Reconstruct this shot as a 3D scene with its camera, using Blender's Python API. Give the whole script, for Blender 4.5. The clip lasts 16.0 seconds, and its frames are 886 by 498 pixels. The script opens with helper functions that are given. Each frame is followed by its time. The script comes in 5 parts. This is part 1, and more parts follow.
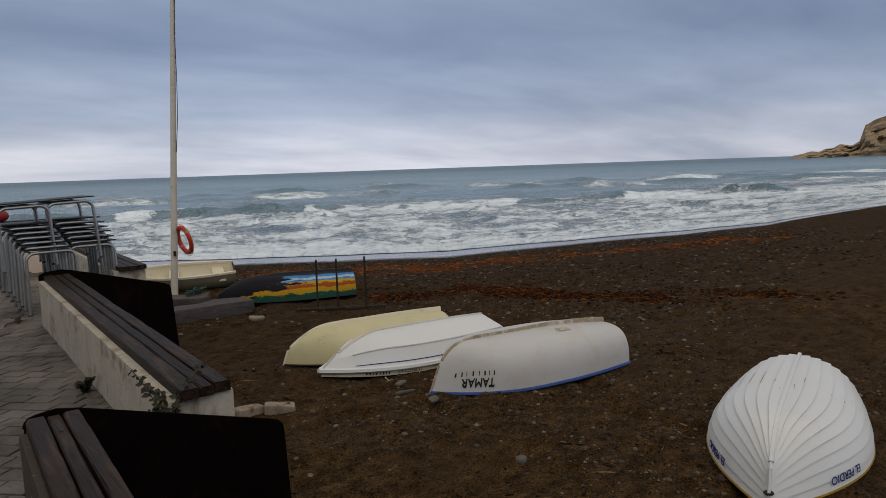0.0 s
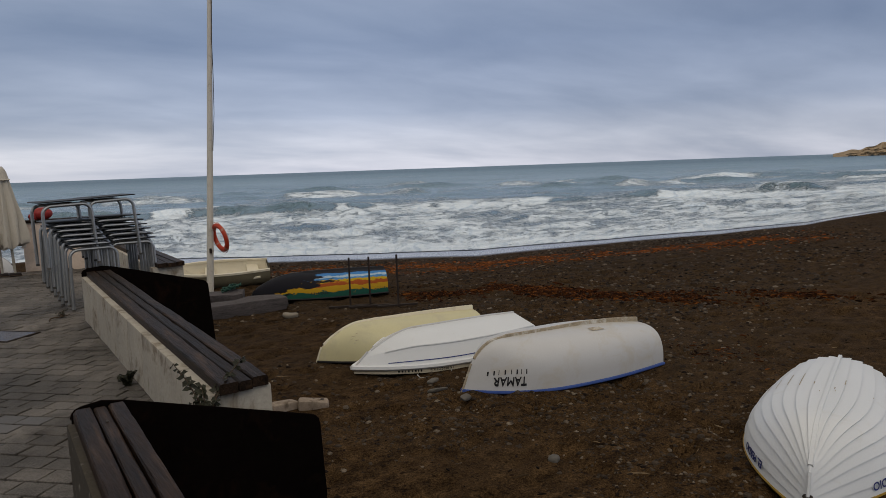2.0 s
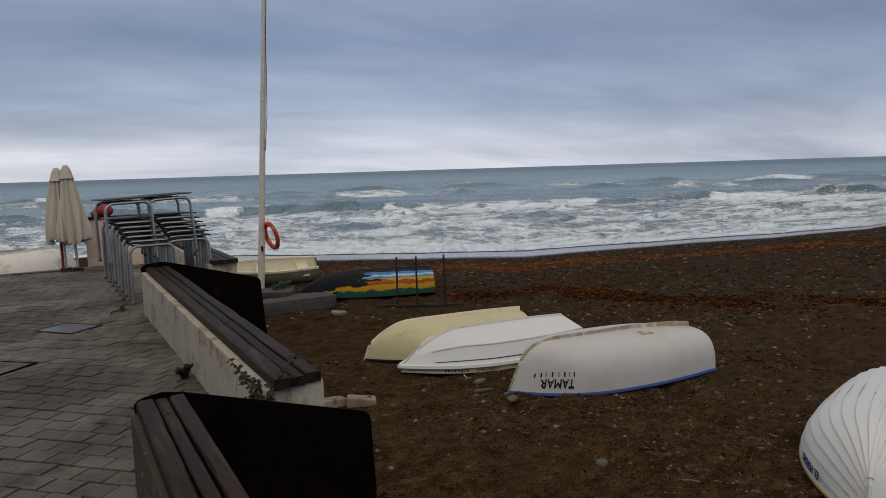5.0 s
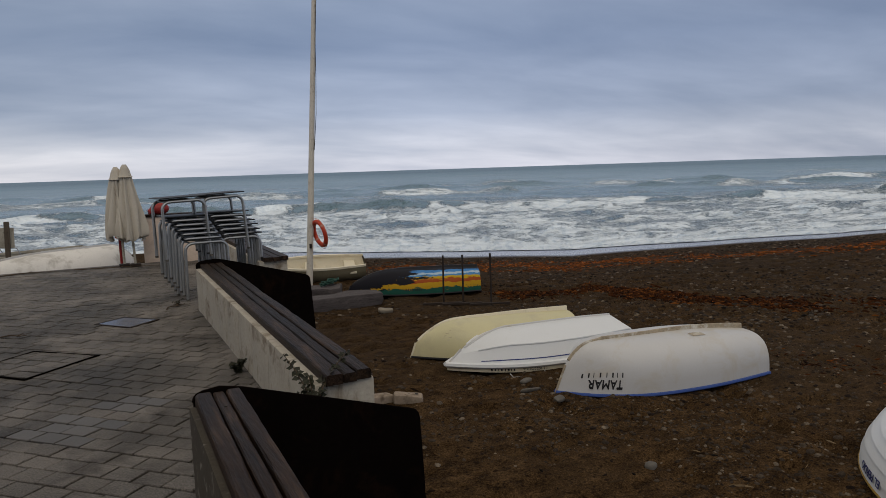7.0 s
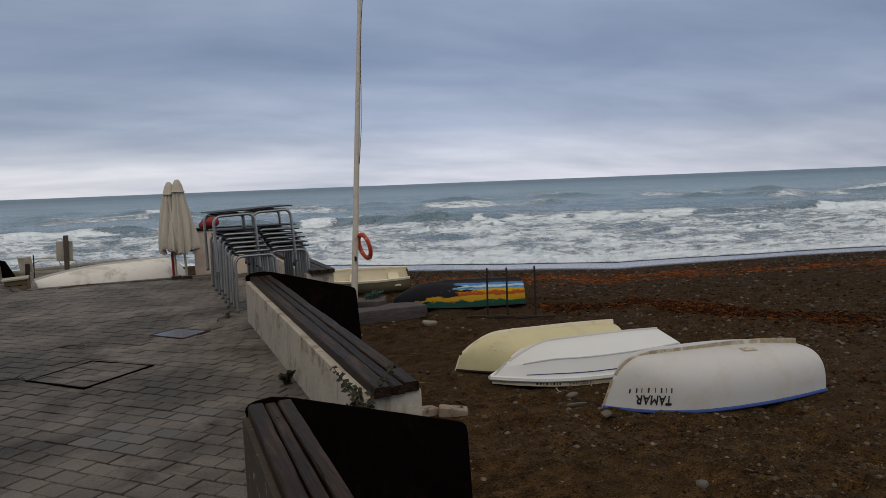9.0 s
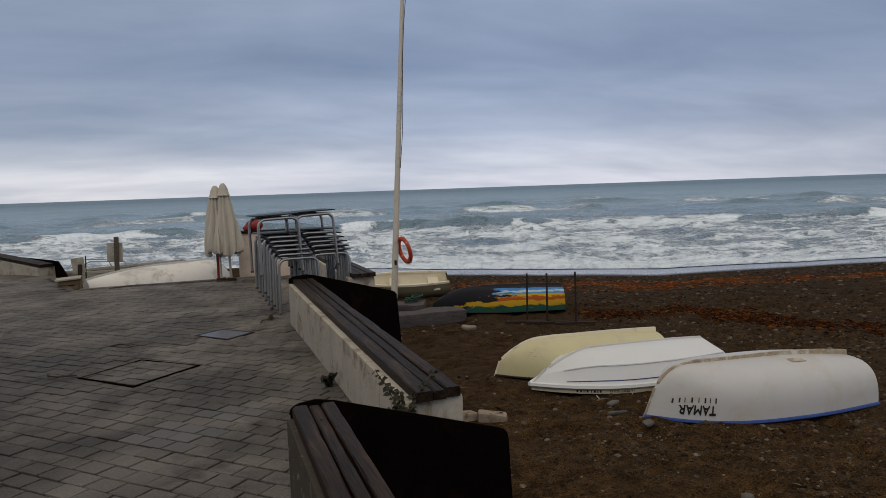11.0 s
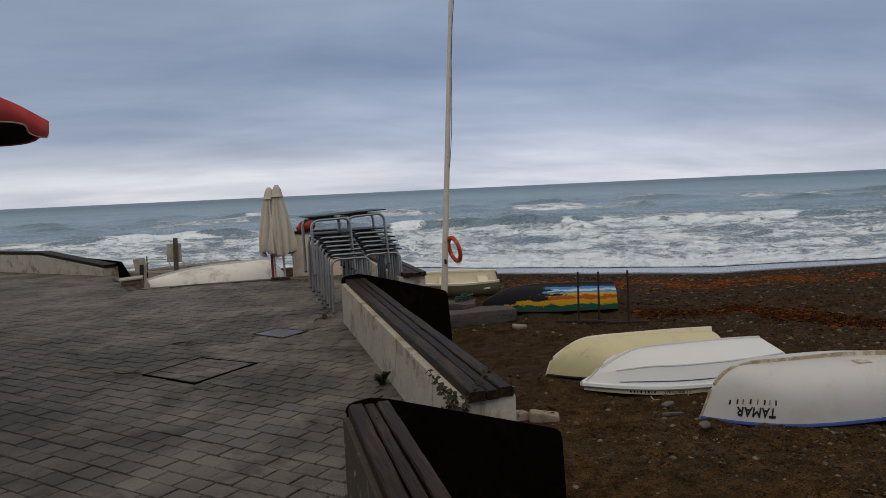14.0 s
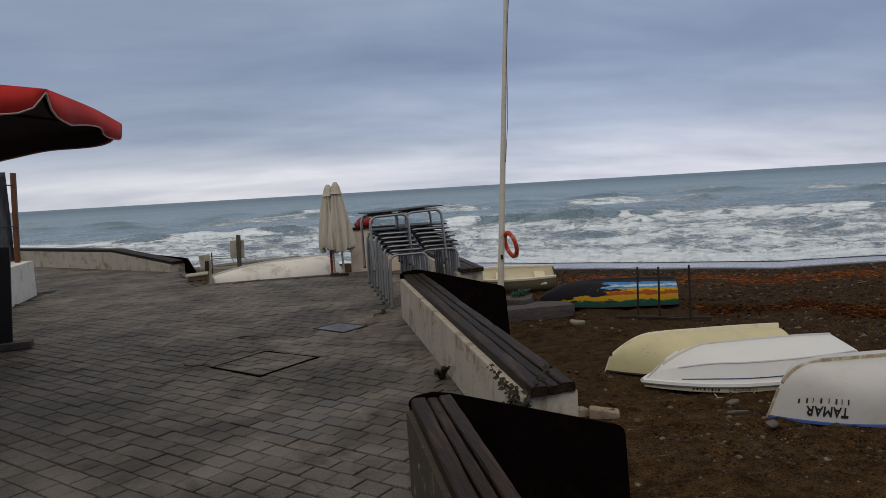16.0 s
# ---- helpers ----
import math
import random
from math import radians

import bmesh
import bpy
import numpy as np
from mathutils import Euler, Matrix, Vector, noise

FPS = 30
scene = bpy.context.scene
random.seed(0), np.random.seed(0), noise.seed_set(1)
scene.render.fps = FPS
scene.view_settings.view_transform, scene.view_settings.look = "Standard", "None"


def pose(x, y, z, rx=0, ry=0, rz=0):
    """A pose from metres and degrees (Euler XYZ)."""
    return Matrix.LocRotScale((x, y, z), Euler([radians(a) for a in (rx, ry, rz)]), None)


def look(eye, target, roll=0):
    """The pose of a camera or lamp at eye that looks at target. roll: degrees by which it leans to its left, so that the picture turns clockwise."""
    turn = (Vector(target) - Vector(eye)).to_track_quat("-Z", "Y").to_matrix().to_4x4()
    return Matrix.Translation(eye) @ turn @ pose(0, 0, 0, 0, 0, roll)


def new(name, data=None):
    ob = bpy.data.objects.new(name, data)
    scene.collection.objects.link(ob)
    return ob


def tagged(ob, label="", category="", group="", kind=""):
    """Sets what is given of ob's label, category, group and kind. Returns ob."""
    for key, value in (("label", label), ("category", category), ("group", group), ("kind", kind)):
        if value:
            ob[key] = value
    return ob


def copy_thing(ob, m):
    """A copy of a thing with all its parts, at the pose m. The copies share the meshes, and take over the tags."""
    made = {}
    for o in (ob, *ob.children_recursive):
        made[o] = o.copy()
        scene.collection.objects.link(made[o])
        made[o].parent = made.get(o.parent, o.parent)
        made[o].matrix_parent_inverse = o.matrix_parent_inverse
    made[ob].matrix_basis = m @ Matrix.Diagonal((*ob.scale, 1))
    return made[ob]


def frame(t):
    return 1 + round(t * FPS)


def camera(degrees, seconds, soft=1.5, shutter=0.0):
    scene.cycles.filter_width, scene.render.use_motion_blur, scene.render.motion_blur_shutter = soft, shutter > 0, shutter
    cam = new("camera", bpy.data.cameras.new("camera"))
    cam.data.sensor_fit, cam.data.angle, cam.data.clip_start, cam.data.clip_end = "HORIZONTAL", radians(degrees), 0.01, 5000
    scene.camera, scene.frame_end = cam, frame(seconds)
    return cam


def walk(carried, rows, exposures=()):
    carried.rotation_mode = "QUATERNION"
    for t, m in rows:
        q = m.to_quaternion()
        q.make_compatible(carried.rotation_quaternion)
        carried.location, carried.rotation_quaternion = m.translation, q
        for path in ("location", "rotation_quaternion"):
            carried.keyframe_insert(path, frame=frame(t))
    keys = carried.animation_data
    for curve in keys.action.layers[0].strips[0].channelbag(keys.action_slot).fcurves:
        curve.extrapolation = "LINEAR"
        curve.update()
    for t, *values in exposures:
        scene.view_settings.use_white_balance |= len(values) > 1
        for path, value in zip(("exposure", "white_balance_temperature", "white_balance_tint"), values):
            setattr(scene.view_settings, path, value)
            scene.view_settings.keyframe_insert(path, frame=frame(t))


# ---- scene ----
cam = camera(65.13, 16.0, soft=0.5)
PATH = [  # seconds, x, y, z, yaw, pitch, roll
    (0.0, 0.000, 0.000, 1.600, -36.01, -6.70, 1.95),
    (0.5, -0.010, -0.000, 1.599, -35.52, -6.74, 1.94),
    (1.0, -0.018, -0.001, 1.599, -34.97, -6.76, 1.84),
    (1.5, -0.025, -0.001, 1.599, -34.30, -6.86, 1.88),
    (2.0, -0.031, -0.001, 1.599, -33.46, -6.72, 1.99),
    (2.5, -0.036, -0.001, 1.600, -32.89, -6.70, 2.15),
    (3.0, -0.042, -0.001, 1.600, -32.05, -6.73, 2.28),
    (3.5, -0.048, -0.001, 1.601, -31.41, -6.83, 2.27),
    (4.0, -0.054, -0.001, 1.603, -30.78, -6.64, 2.07),
    (6.5, -0.093, -0.002, 1.611, -27.10, -6.81, 1.72),
    (7.0, -0.101, -0.003, 1.614, -25.89, -6.62, 1.82),
    (7.5, -0.110, -0.003, 1.616, -25.11, -6.29, 1.82),
    (8.0, -0.119, -0.004, 1.618, -24.42, -5.98, 1.99),
    (8.5, -0.127, -0.005, 1.621, -23.65, -5.70, 2.09),
    (9.0, -0.134, -0.006, 1.623, -22.39, -5.47, 2.21),
    (11.5, -0.164, -0.013, 1.637, -18.38, -4.97, 1.93),
    (12.0, -0.168, -0.015, 1.639, -17.44, -4.94, 1.96),
    (12.5, -0.172, -0.017, 1.642, -16.51, -4.94, 2.02),
    (13.0, -0.176, -0.019, 1.644, -15.95, -4.96, 2.44),
    (13.5, -0.180, -0.022, 1.646, -15.60, -4.84, 2.60),
    (14.0, -0.184, -0.024, 1.648, -15.14, -4.97, 2.62),
    (14.5, -0.190, -0.027, 1.649, -14.56, -5.14, 2.77),
    (15.0, -0.198, -0.030, 1.651, -13.16, -5.19, 3.04),
    (15.5, -0.209, -0.033, 1.651, -11.90, -5.13, 3.17),
    (16.0, -0.223, -0.037, 1.651, -10.65, -5.11, 3.30),
]
walk(cam, [(t, pose(x, y, z, 90 + pitch, roll, yaw)) for t, x, y, z, yaw, pitch, roll in PATH])
SAND, SEA = -1.27, -2.2

# ---- world and light ----
world = bpy.data.worlds.new("overcast_sky")
scene.world = world
world.use_nodes = True


class Nodes:
    """Small helper that adds and links shader nodes."""

    def __init__(self, tree):
        self.tree = tree
        tree.nodes.clear()

    def add(self, kind, inputs=None, **props):
        n = self.tree.nodes.new(kind)
        for k, v in props.items():
            setattr(n, k, v)
        for k, v in (inputs or {}).items():
            self.put(n, k, v)
        return n

    def put(self, n, k, v):
        if isinstance(v, bpy.types.NodeSocket):
            self.tree.links.new(v, n.inputs[k])
        elif isinstance(v, bpy.types.Node):
            self.tree.links.new(v.outputs[0], n.inputs[k])
        else:
            n.inputs[k].default_value = v

    def math(self, op, a, b=0.0, clamp=False):
        return self.add("ShaderNodeMath", {0: a, 1: b}, operation=op, use_clamp=clamp).outputs[0]

    def mix(self, f, a, b, blend="MIX"):
        n = self.add("ShaderNodeMix", data_type="RGBA", blend_type=blend)
        for i, v in ((0, f), (6, a), (7, b)):
            self.put(n, i, v)
        return n.outputs[2]

    def ramp(self, f, stops):
        n = self.add("ShaderNodeValToRGB", {0: f})
        e = n.color_ramp.elements
        while len(e) < len(stops):
            e.new(0.5)
        for el, (p, c) in zip(e, stops):
            el.position = p
            el.color = (c, c, c, 1) if isinstance(c, (int, float)) else (*c, 1)
        return n.outputs[0]

    def noise(self, vec, scale, detail=4.0, rough=0.55, distort=0.0):
        return self.add("ShaderNodeTexNoise", {"Vector": vec, "Scale": scale, "Detail": detail, "Roughness": rough, "Distortion": distort}).outputs[0]


w = Nodes(world.node_tree)
direction = w.add("ShaderNodeTexCoord").outputs["Generated"]
sep = w.add("ShaderNodeSeparateXYZ", {0: direction})
up = w.math("MAXIMUM", sep.outputs[2], 0.0)
# the cloud deck as a level sheet far overhead
inv = w.math("DIVIDE", 1.0, w.math("ADD", up, 0.19))
deck = w.add("ShaderNodeCombineXYZ", {0: w.math("MULTIPLY", sep.outputs[0], inv), 1: w.math("MULTIPLY", sep.outputs[1], inv), 2: 0.0})
turned = w.add("ShaderNodeMapping", {0: deck, "Rotation": (0, 0, radians(24)), "Scale": (0.70, 1.25, 1.0), "Location": (3.1, 0.4, 0.0)})
broad = w.noise(turned, 0.50, 4.0, 0.5, 0.3)
fine = w.noise(turned, 1.5, 6.0, 0.55, 0.3)
cover = w.math("ADD", w.math("MULTIPLY", broad, 0.62), w.math("MULTIPLY", fine, 0.38))
height = w.ramp(up, [(0.0, (0.58, 0.60, 0.69)), (0.032, (0.565, 0.595, 0.695)), (0.078, (0.335, 0.39, 0.52)), (0.17, (0.245, 0.305, 0.44)), (0.30, (0.33, 0.39, 0.51)), (0.55, (0.50, 0.47, 0.43)), (1.0, (0.66, 0.61, 0.54))])
clouds = w.mix(1.0, height, w.ramp(cover, [(0.36, (0.72, 0.76, 0.82)), (0.5, (0.99, 0.99, 1.0)), (0.64, (1.30, 1.26, 1.22))]), "MULTIPLY")
# the deck is thicker towards the east
toward = w.math("ADD", w.math("MULTIPLY", sep.outputs[0], 0.866), w.math("MULTIPLY", sep.outputs[1], 0.5))
clouds = w.mix(1.0, clouds, w.ramp(toward, [(0.40, (1.11, 1.09, 1.03)), (0.78, (1.11, 1.11, 1.10)), (0.92, (0.98, 0.99, 1.0)), (1.0, (0.82, 0.84, 0.86))]), "MULTIPLY")
clear = w.add("ShaderNodeTexSky", sky_type="NISHITA", sun_disc=False, sun_elevation=radians(48), sun_rotation=radians(200))
dim = w.mix(1.0, clear, (0.10, 0.10, 0.10, 1), "MULTIPLY")
sky = w.mix(0.94, dim, clouds)
w.add("ShaderNodeOutputWorld", {0: w.add("ShaderNodeBackground", {0: sky, 1: 1.0})})

sun = new("sun", bpy.data.lights.new("sun", "SUN"))
sun.data.energy, sun.data.angle, sun.data.color = 0.55, radians(40), (1.0, 0.94, 0.86)
sun.matrix_world = look((-9, -22, 26), (0, 0, 0))
scene.view_settings.exposure = 0.0


# ---- materials ----
def material(name, base, rough=0.7, vary=0.25, grain=30.0, patch=1.5, bump=0.15, metal=0.0, dirt=None, dirt_amount=0.0, dirt_scale=4.0, spec=0.3, stretch=(1, 1, 1), each=0.0, world_space=False, sharp=0.2):
    """A surface with colour changes at two scales, fine relief, and stains of the colour dirt."""
    m = bpy.data.materials.new(name)
    m.use_nodes = True
    n = Nodes(m.node_tree)
    co = n.add("ShaderNodeTexCoord").outputs["Object"]
    info = n.add("ShaderNodeObjectInfo").outputs["Random"]
    shifted = n.add("ShaderNodeMapping", {0: co, "Scale": stretch, "Location": n.add("ShaderNodeCombineXYZ", {0: n.math("MULTIPLY", info, 37.0), 1: n.math("MULTIPLY", info, 11.0)})})
    place = n.add("ShaderNodeNewGeometry").outputs["Position"] if world_space else shifted
    small = n.noise(shifted, grain, 5.0, 0.6)
    large = n.noise(place, patch, 4.0, 0.55, 0.3)
    both = n.math("ADD", n.math("MULTIPLY", small, 0.5), n.math("MULTIPLY", large, 0.5))
    lo = tuple(c * (1 - vary) for c in base)
    hi = tuple(min(1, c * (1 + vary)) for c in base)
    col = n.ramp(both, [(0.5 - sharp, lo), (0.5 + sharp, hi)])
    if dirt:
        stain = n.noise(place, dirt_scale, 7.0, 0.68, 0.5)
        col = n.mix(n.ramp(stain, [(0.62 - dirt_amount * 0.4, 0.0), (0.74 - dirt_amount * 0.2, 1.0)]), col, (*dirt, 1))
    if each:
        k = n.math("ADD", 1 - each, n.math("MULTIPLY", info, 2 * each))
        col = n.mix(1.0, col, n.add("ShaderNodeCombineXYZ", {0: k, 1: k, 2: k}).outputs[0], "MULTIPLY")
    r = n.math("ADD", rough - 0.1, n.math("MULTIPLY", both, 0.2), True)
    bsdf = n.add("ShaderNodeBsdfPrincipled", {"Base Color": col, "Roughness": r, "Metallic": metal, "Specular IOR Level": spec})
    if bump:
        n.put(bsdf, "Normal", n.add("ShaderNodeBump", {"Height": small, "Strength": bump, "Distance": 0.02}))
    n.add("ShaderNodeOutputMaterial", {0: bsdf})
    return m


def sand_material():
    m = bpy.data.materials.new("dark_beach_sand")
    m.use_nodes = True
    n = Nodes(m.node_tree)
    co = n.add("ShaderNodeTexCoord").outputs["Object"]
    grain = n.noise(co, 60.0, 3.0, 0.6)
    lumps = n.noise(n.add("ShaderNodeMapping", {0: co, "Scale": (1.0, 1.3, 1.0)}), 4.5, 3.0, 0.55, 0.2)
    drift = n.noise(co, 0.22, 4.0, 0.5, 0.5)
    # the lumps tone the colour too, as relief shading
    col = n.ramp(n.math("ADD", n.math("MULTIPLY", grain, 0.62), n.math("MULTIPLY", lumps, 0.38)), [(0.37, (0.014, 0.0079, 0.0034)), (0.5, (0.051, 0.0292, 0.0126)), (0.63, (0.110, 0.067, 0.0317))])
    # shade of small pits painted as dark marks, flattened along one way
    pit_shade = n.noise(n.add("ShaderNodeMapping", {0: co, "Scale": (8.0, 11.0, 8.0)}), 1.0, 3.0, 0.6, 0.2)
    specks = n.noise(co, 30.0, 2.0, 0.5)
    dark = n.math("MAXIMUM", n.ramp(pit_shade, [(0.55, 0.0), (0.70, 0.6)]), n.ramp(specks, [(0.60, 0.0), (0.68, 0.85)]))
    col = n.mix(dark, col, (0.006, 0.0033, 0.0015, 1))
    col = n.mix(n.ramp(drift, [(0.42, 0.0), (0.62, 0.75)]), col, n.mix(0.5, col, (0.048, 0.034, 0.021, 1)))
    # greyer and darker colour up the beach
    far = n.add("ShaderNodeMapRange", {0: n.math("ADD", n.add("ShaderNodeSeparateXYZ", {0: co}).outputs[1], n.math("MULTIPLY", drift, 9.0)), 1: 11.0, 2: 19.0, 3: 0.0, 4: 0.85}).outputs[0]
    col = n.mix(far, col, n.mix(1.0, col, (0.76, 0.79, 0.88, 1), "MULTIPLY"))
    wet = n.add("ShaderNodeAttribute", attribute_name="wet").outputs["Fac"]
    col = n.mix(wet, col, n.mix(1.0, col, (0.55, 0.55, 0.58, 1), "MULTIPLY"))
    rough = n.math("SUBTRACT", 0.9, n.math("MULTIPLY", wet, 0.78))
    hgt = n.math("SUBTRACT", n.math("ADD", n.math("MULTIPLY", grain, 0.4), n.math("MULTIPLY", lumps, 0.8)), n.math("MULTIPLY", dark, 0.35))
    b = n.add("ShaderNodeBump", {"Height": hgt, "Strength": n.math("SUBTRACT", 1.0, n.math("MULTIPLY", wet, 0.97)), "Distance": 0.06})
    n.add("ShaderNodeOutputMaterial", {0: n.add("ShaderNodeBsdfPrincipled", {"Base Color": col, "Roughness": rough, "Normal": b, "Specular IOR Level": n.math("ADD", 0.04, n.math("MULTIPLY", wet, 0.55))})})
    return m


def sea_material():
    m = bpy.data.materials.new("breaking_sea_water")
    m.use_nodes = True
    n = Nodes(m.node_tree)
    uv = n.add("ShaderNodeUVMap", uv_map="along_shore").outputs[0]
    foam = n.add("ShaderNodeAttribute", attribute_name="foam").outputs["Fac"]
    crest = n.add("ShaderNodeAttribute", attribute_name="crest").outputs["Fac"]
    long = n.add("ShaderNodeMapping", {0: uv, "Scale": (0.62, 0.50, 1.0)})
    lace = n.noise(long, 1.0, 8.0, 0.70, 0.8)
    veins = n.noise(long, 3.6, 8.0, 0.72, 1.6)
    pattern = n.math("ADD", n.math("MULTIPLY", lace, 0.48), n.math("MULTIPLY", veins, 0.52))
    pattern = n.math("ADD", n.math("MULTIPLY", n.math("SUBTRACT", pattern, 0.5), 2.9), 0.5)
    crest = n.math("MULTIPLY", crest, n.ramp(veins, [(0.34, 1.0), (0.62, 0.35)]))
    mask = n.math("MULTIPLY", n.math("SUBTRACT", n.math("ADD", pattern, foam), 1.0), 3.4, True)
    depth = n.noise(long, 0.05, 3.0, 0.5)
    water = n.ramp(depth, [(0.35, (0.222, 0.335, 0.455)), (0.65, (0.285, 0.405, 0.53))])
    # darker blue mixed into the colour with distance from the shore
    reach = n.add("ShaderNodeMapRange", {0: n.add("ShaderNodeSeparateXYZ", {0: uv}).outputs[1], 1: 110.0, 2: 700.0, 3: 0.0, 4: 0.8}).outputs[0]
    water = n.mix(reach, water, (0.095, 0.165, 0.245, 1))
    # steep wave fronts are darkened through the colour
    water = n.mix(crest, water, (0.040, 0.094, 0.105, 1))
    # greyer where foam is thin; also stands in for shading on the white
    thin = n.noise(n.add("ShaderNodeMapping", {0: uv, "Scale": (1.0, 0.35, 1.0)}), 0.9, 7.0, 0.7, 0.8)
    col = n.mix(mask, water, n.ramp(thin, [(0.34, (0.54, 0.66, 0.80)), (0.52, (0.82, 0.91, 1.0))]))
    off = n.add("ShaderNodeMapRange", {0: n.add("ShaderNodeSeparateXYZ", {0: uv}).outputs[1], 1: 30.0, 2: 350.0, 3: 0.16, 4: 0.55})
    rough = n.math("ADD", off, n.math("MULTIPLY", mask, 0.45), True)
    chop = n.add("ShaderNodeMapping", {0: uv, "Scale": (0.5, 1.0, 1.0)})
    ripples = n.math("ADD", n.noise(chop, 0.8, 6.0, 0.65, 0.4), n.math("MULTIPLY", mask, 0.25))
    b = n.add("ShaderNodeBump", {"Height": ripples, "Strength": 1.0, "Distance": 1.0})
    n.add("ShaderNodeOutputMaterial", {0: n.add("ShaderNodeBsdfPrincipled", {"Base Color": col, "Roughness": rough, "Normal": b, "IOR": 1.33})})
    return m


def stripes_material():
    """Hand-painted bands that run along a hull, flaking to a dark undercoat towards the bow."""
    m = bpy.data.materials.new("hand_painted_stripes")
    m.use_nodes = True
    n = Nodes(m.node_tree)
    uv = n.add("ShaderNodeUVMap", uv_map="hull").outputs[0]
    s = n.add("ShaderNodeSeparateXYZ", {0: uv})
    co = n.add("ShaderNodeTexCoord").outputs["Object"]
    ragged = n.noise(n.add("ShaderNodeMapping", {0: co, "Scale": (0.5, 2, 2)}), 6.0, 7.0, 0.75)
    v = n.math("ADD", s.outputs[1], n.math("MULTIPLY", n.math("SUBTRACT", ragged, 0.5), 0.36))
    band = n.add("ShaderNodeValToRGB", {0: v})
    band.color_ramp.interpolation = "CONSTANT"
    stops = [(0.0, (0.015, 0.015, 0.02)), (0.20, (0.05, 0.18, 0.42)), (0.36, (0.34, 0.43, 0.50)), (0.45, (0.06, 0.19, 0.40)), (0.53, (0.42, 0.27, 0.012)), (0.63, (0.28, 0.062, 0.012)), (0.74, (0.40, 0.235, 0.012)), (0.88, (0.012, 0.070, 0.050))]
    e = band.color_ramp.elements
    while len(e) < len(stops):
        e.new(0.5)
    for el, (p, c) in zip(e, stops):
        el.position, el.color = p, (*c, 1)
    flake = n.noise(n.add("ShaderNodeMapping", {0: co, "Scale": (0.4, 1.5, 1.5)}), 5.0, 7.0, 0.7)
    bare = n.math("ADD", flake, n.math("MULTIPLY", n.math("SUBTRACT", s.outputs[0], 0.60), 0.75))
    bare = n.math("SUBTRACT", bare, n.math("MULTIPLY", n.math("MAXIMUM", n.math("SUBTRACT", s.outputs[1], 0.56), 0.0), 0.9))
    col = n.mix(n.ramp(bare, [(0.375, 0.0), (0.395, 1.0)]), band.outputs[0], (0.008, 0.008, 0.012, 1))
    b = n.add("ShaderNodeBump", {"Height": flake, "Strength": 0.15, "Distance": 0.01})
    n.add("ShaderNodeOutputMaterial", {0: n.add("ShaderNodeBsdfPrincipled", {"Base Color": col, "Roughness": 0.75, "Specular IOR Level": 0.15, "Normal": b})})
    return m


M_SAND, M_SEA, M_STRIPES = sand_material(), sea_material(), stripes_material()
M_BED = material("wet_paving_bed", (0.014, 0.013, 0.012), 0.75, 0.3, 60, 2)
M_PAVER = material("worn_grey_paving_stone", (0.106, 0.095, 0.085), 0.58, 0.65, 95, 0.9, 0.6, dirt=(0.034, 0.028, 0.023), dirt_amount=0.3, dirt_scale=1.6, each=0.18, spec=0.25, world_space=True, sharp=0.10)
M_BLUESTONE = material("smooth_blue_grey_stone", (0.080, 0.074, 0.070), 0.5, 0.2, 90, 1.5, 0.1, each=0.2)
M_PLASTER = material("stained_cream_plaster", (0.35, 0.322, 0.275), 0.85, 0.2, 40, 2.5, 0.2, dirt=(0.13, 0.092, 0.056), dirt_amount=0.24, dirt_scale=3.4, world_space=True)
M_JOINT = material("dirty_brown_mortar", (0.085, 0.062, 0.042), 0.9, 0.4, 40, 3, 0.3)
# brighter copy of the cream plaster; the wall's stronger light is in the colour
M_LIT_PEACH = material("peach_cream_render_lit", (0.60, 0.49, 0.41), 0.85, 0.1, 40, 2.5, 0.15, dirt=(0.42, 0.33, 0.27), dirt_amount=0.25, dirt_scale=3)
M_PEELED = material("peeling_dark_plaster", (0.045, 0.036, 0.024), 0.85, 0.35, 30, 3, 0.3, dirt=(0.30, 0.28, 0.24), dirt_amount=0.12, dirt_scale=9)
M_WOOD = material("dark_weathered_plank", (0.0165, 0.0095, 0.006), 0.5, 0.95, 9, 1.6, 0.6, stretch=(9, 0.7, 9), dirt=(0.062, 0.036, 0.020), dirt_amount=0.26, dirt_scale=2.2, each=0.3, spec=0.10)
M_PANEL = material("black_rusted_steel", (0.0030, 0.0020, 0.0017), 0.85, 0.4, 25, 3, 0.15, dirt=(0.010, 0.0048, 0.003), dirt_amount=0.2, dirt_scale=4, spec=0.03)
M_ALU = material("dull_aluminium_tube", (0.36, 0.37, 0.38), 0.38, 0.12, 60, 5, 0.03, metal=0.8)
M_TOP = material("dark_table_top", (0.010, 0.0105, 0.012), 0.45, 0.2, 40, 3, 0.03, spec=0.22)
M_CANVAS = material("beige_canvas", (0.47, 0.43, 0.365), 0.9, 0.12, 90, 3, 0.2, dirt=(0.30, 0.26, 0.21), dirt_amount=0.12, dirt_scale=4, stretch=(1, 1, 0.4))
M_POLE = material("yellowed_white_pole_paint", (0.55, 0.51, 0.44), 0.5, 0.12, 30, 3, 0.05, dirt=(0.25, 0.20, 0.14), dirt_amount=0.12, dirt_scale=7)
M_ORANGE = material("orange_lifebuoy_plastic", (0.47, 0.050, 0.020), 0.5, 0.2, 20, 4, 0.03)
M_BAND = material("faded_white_band", (0.46, 0.20, 0.15), 0.7, 0.15, 30, 4, 0.03)
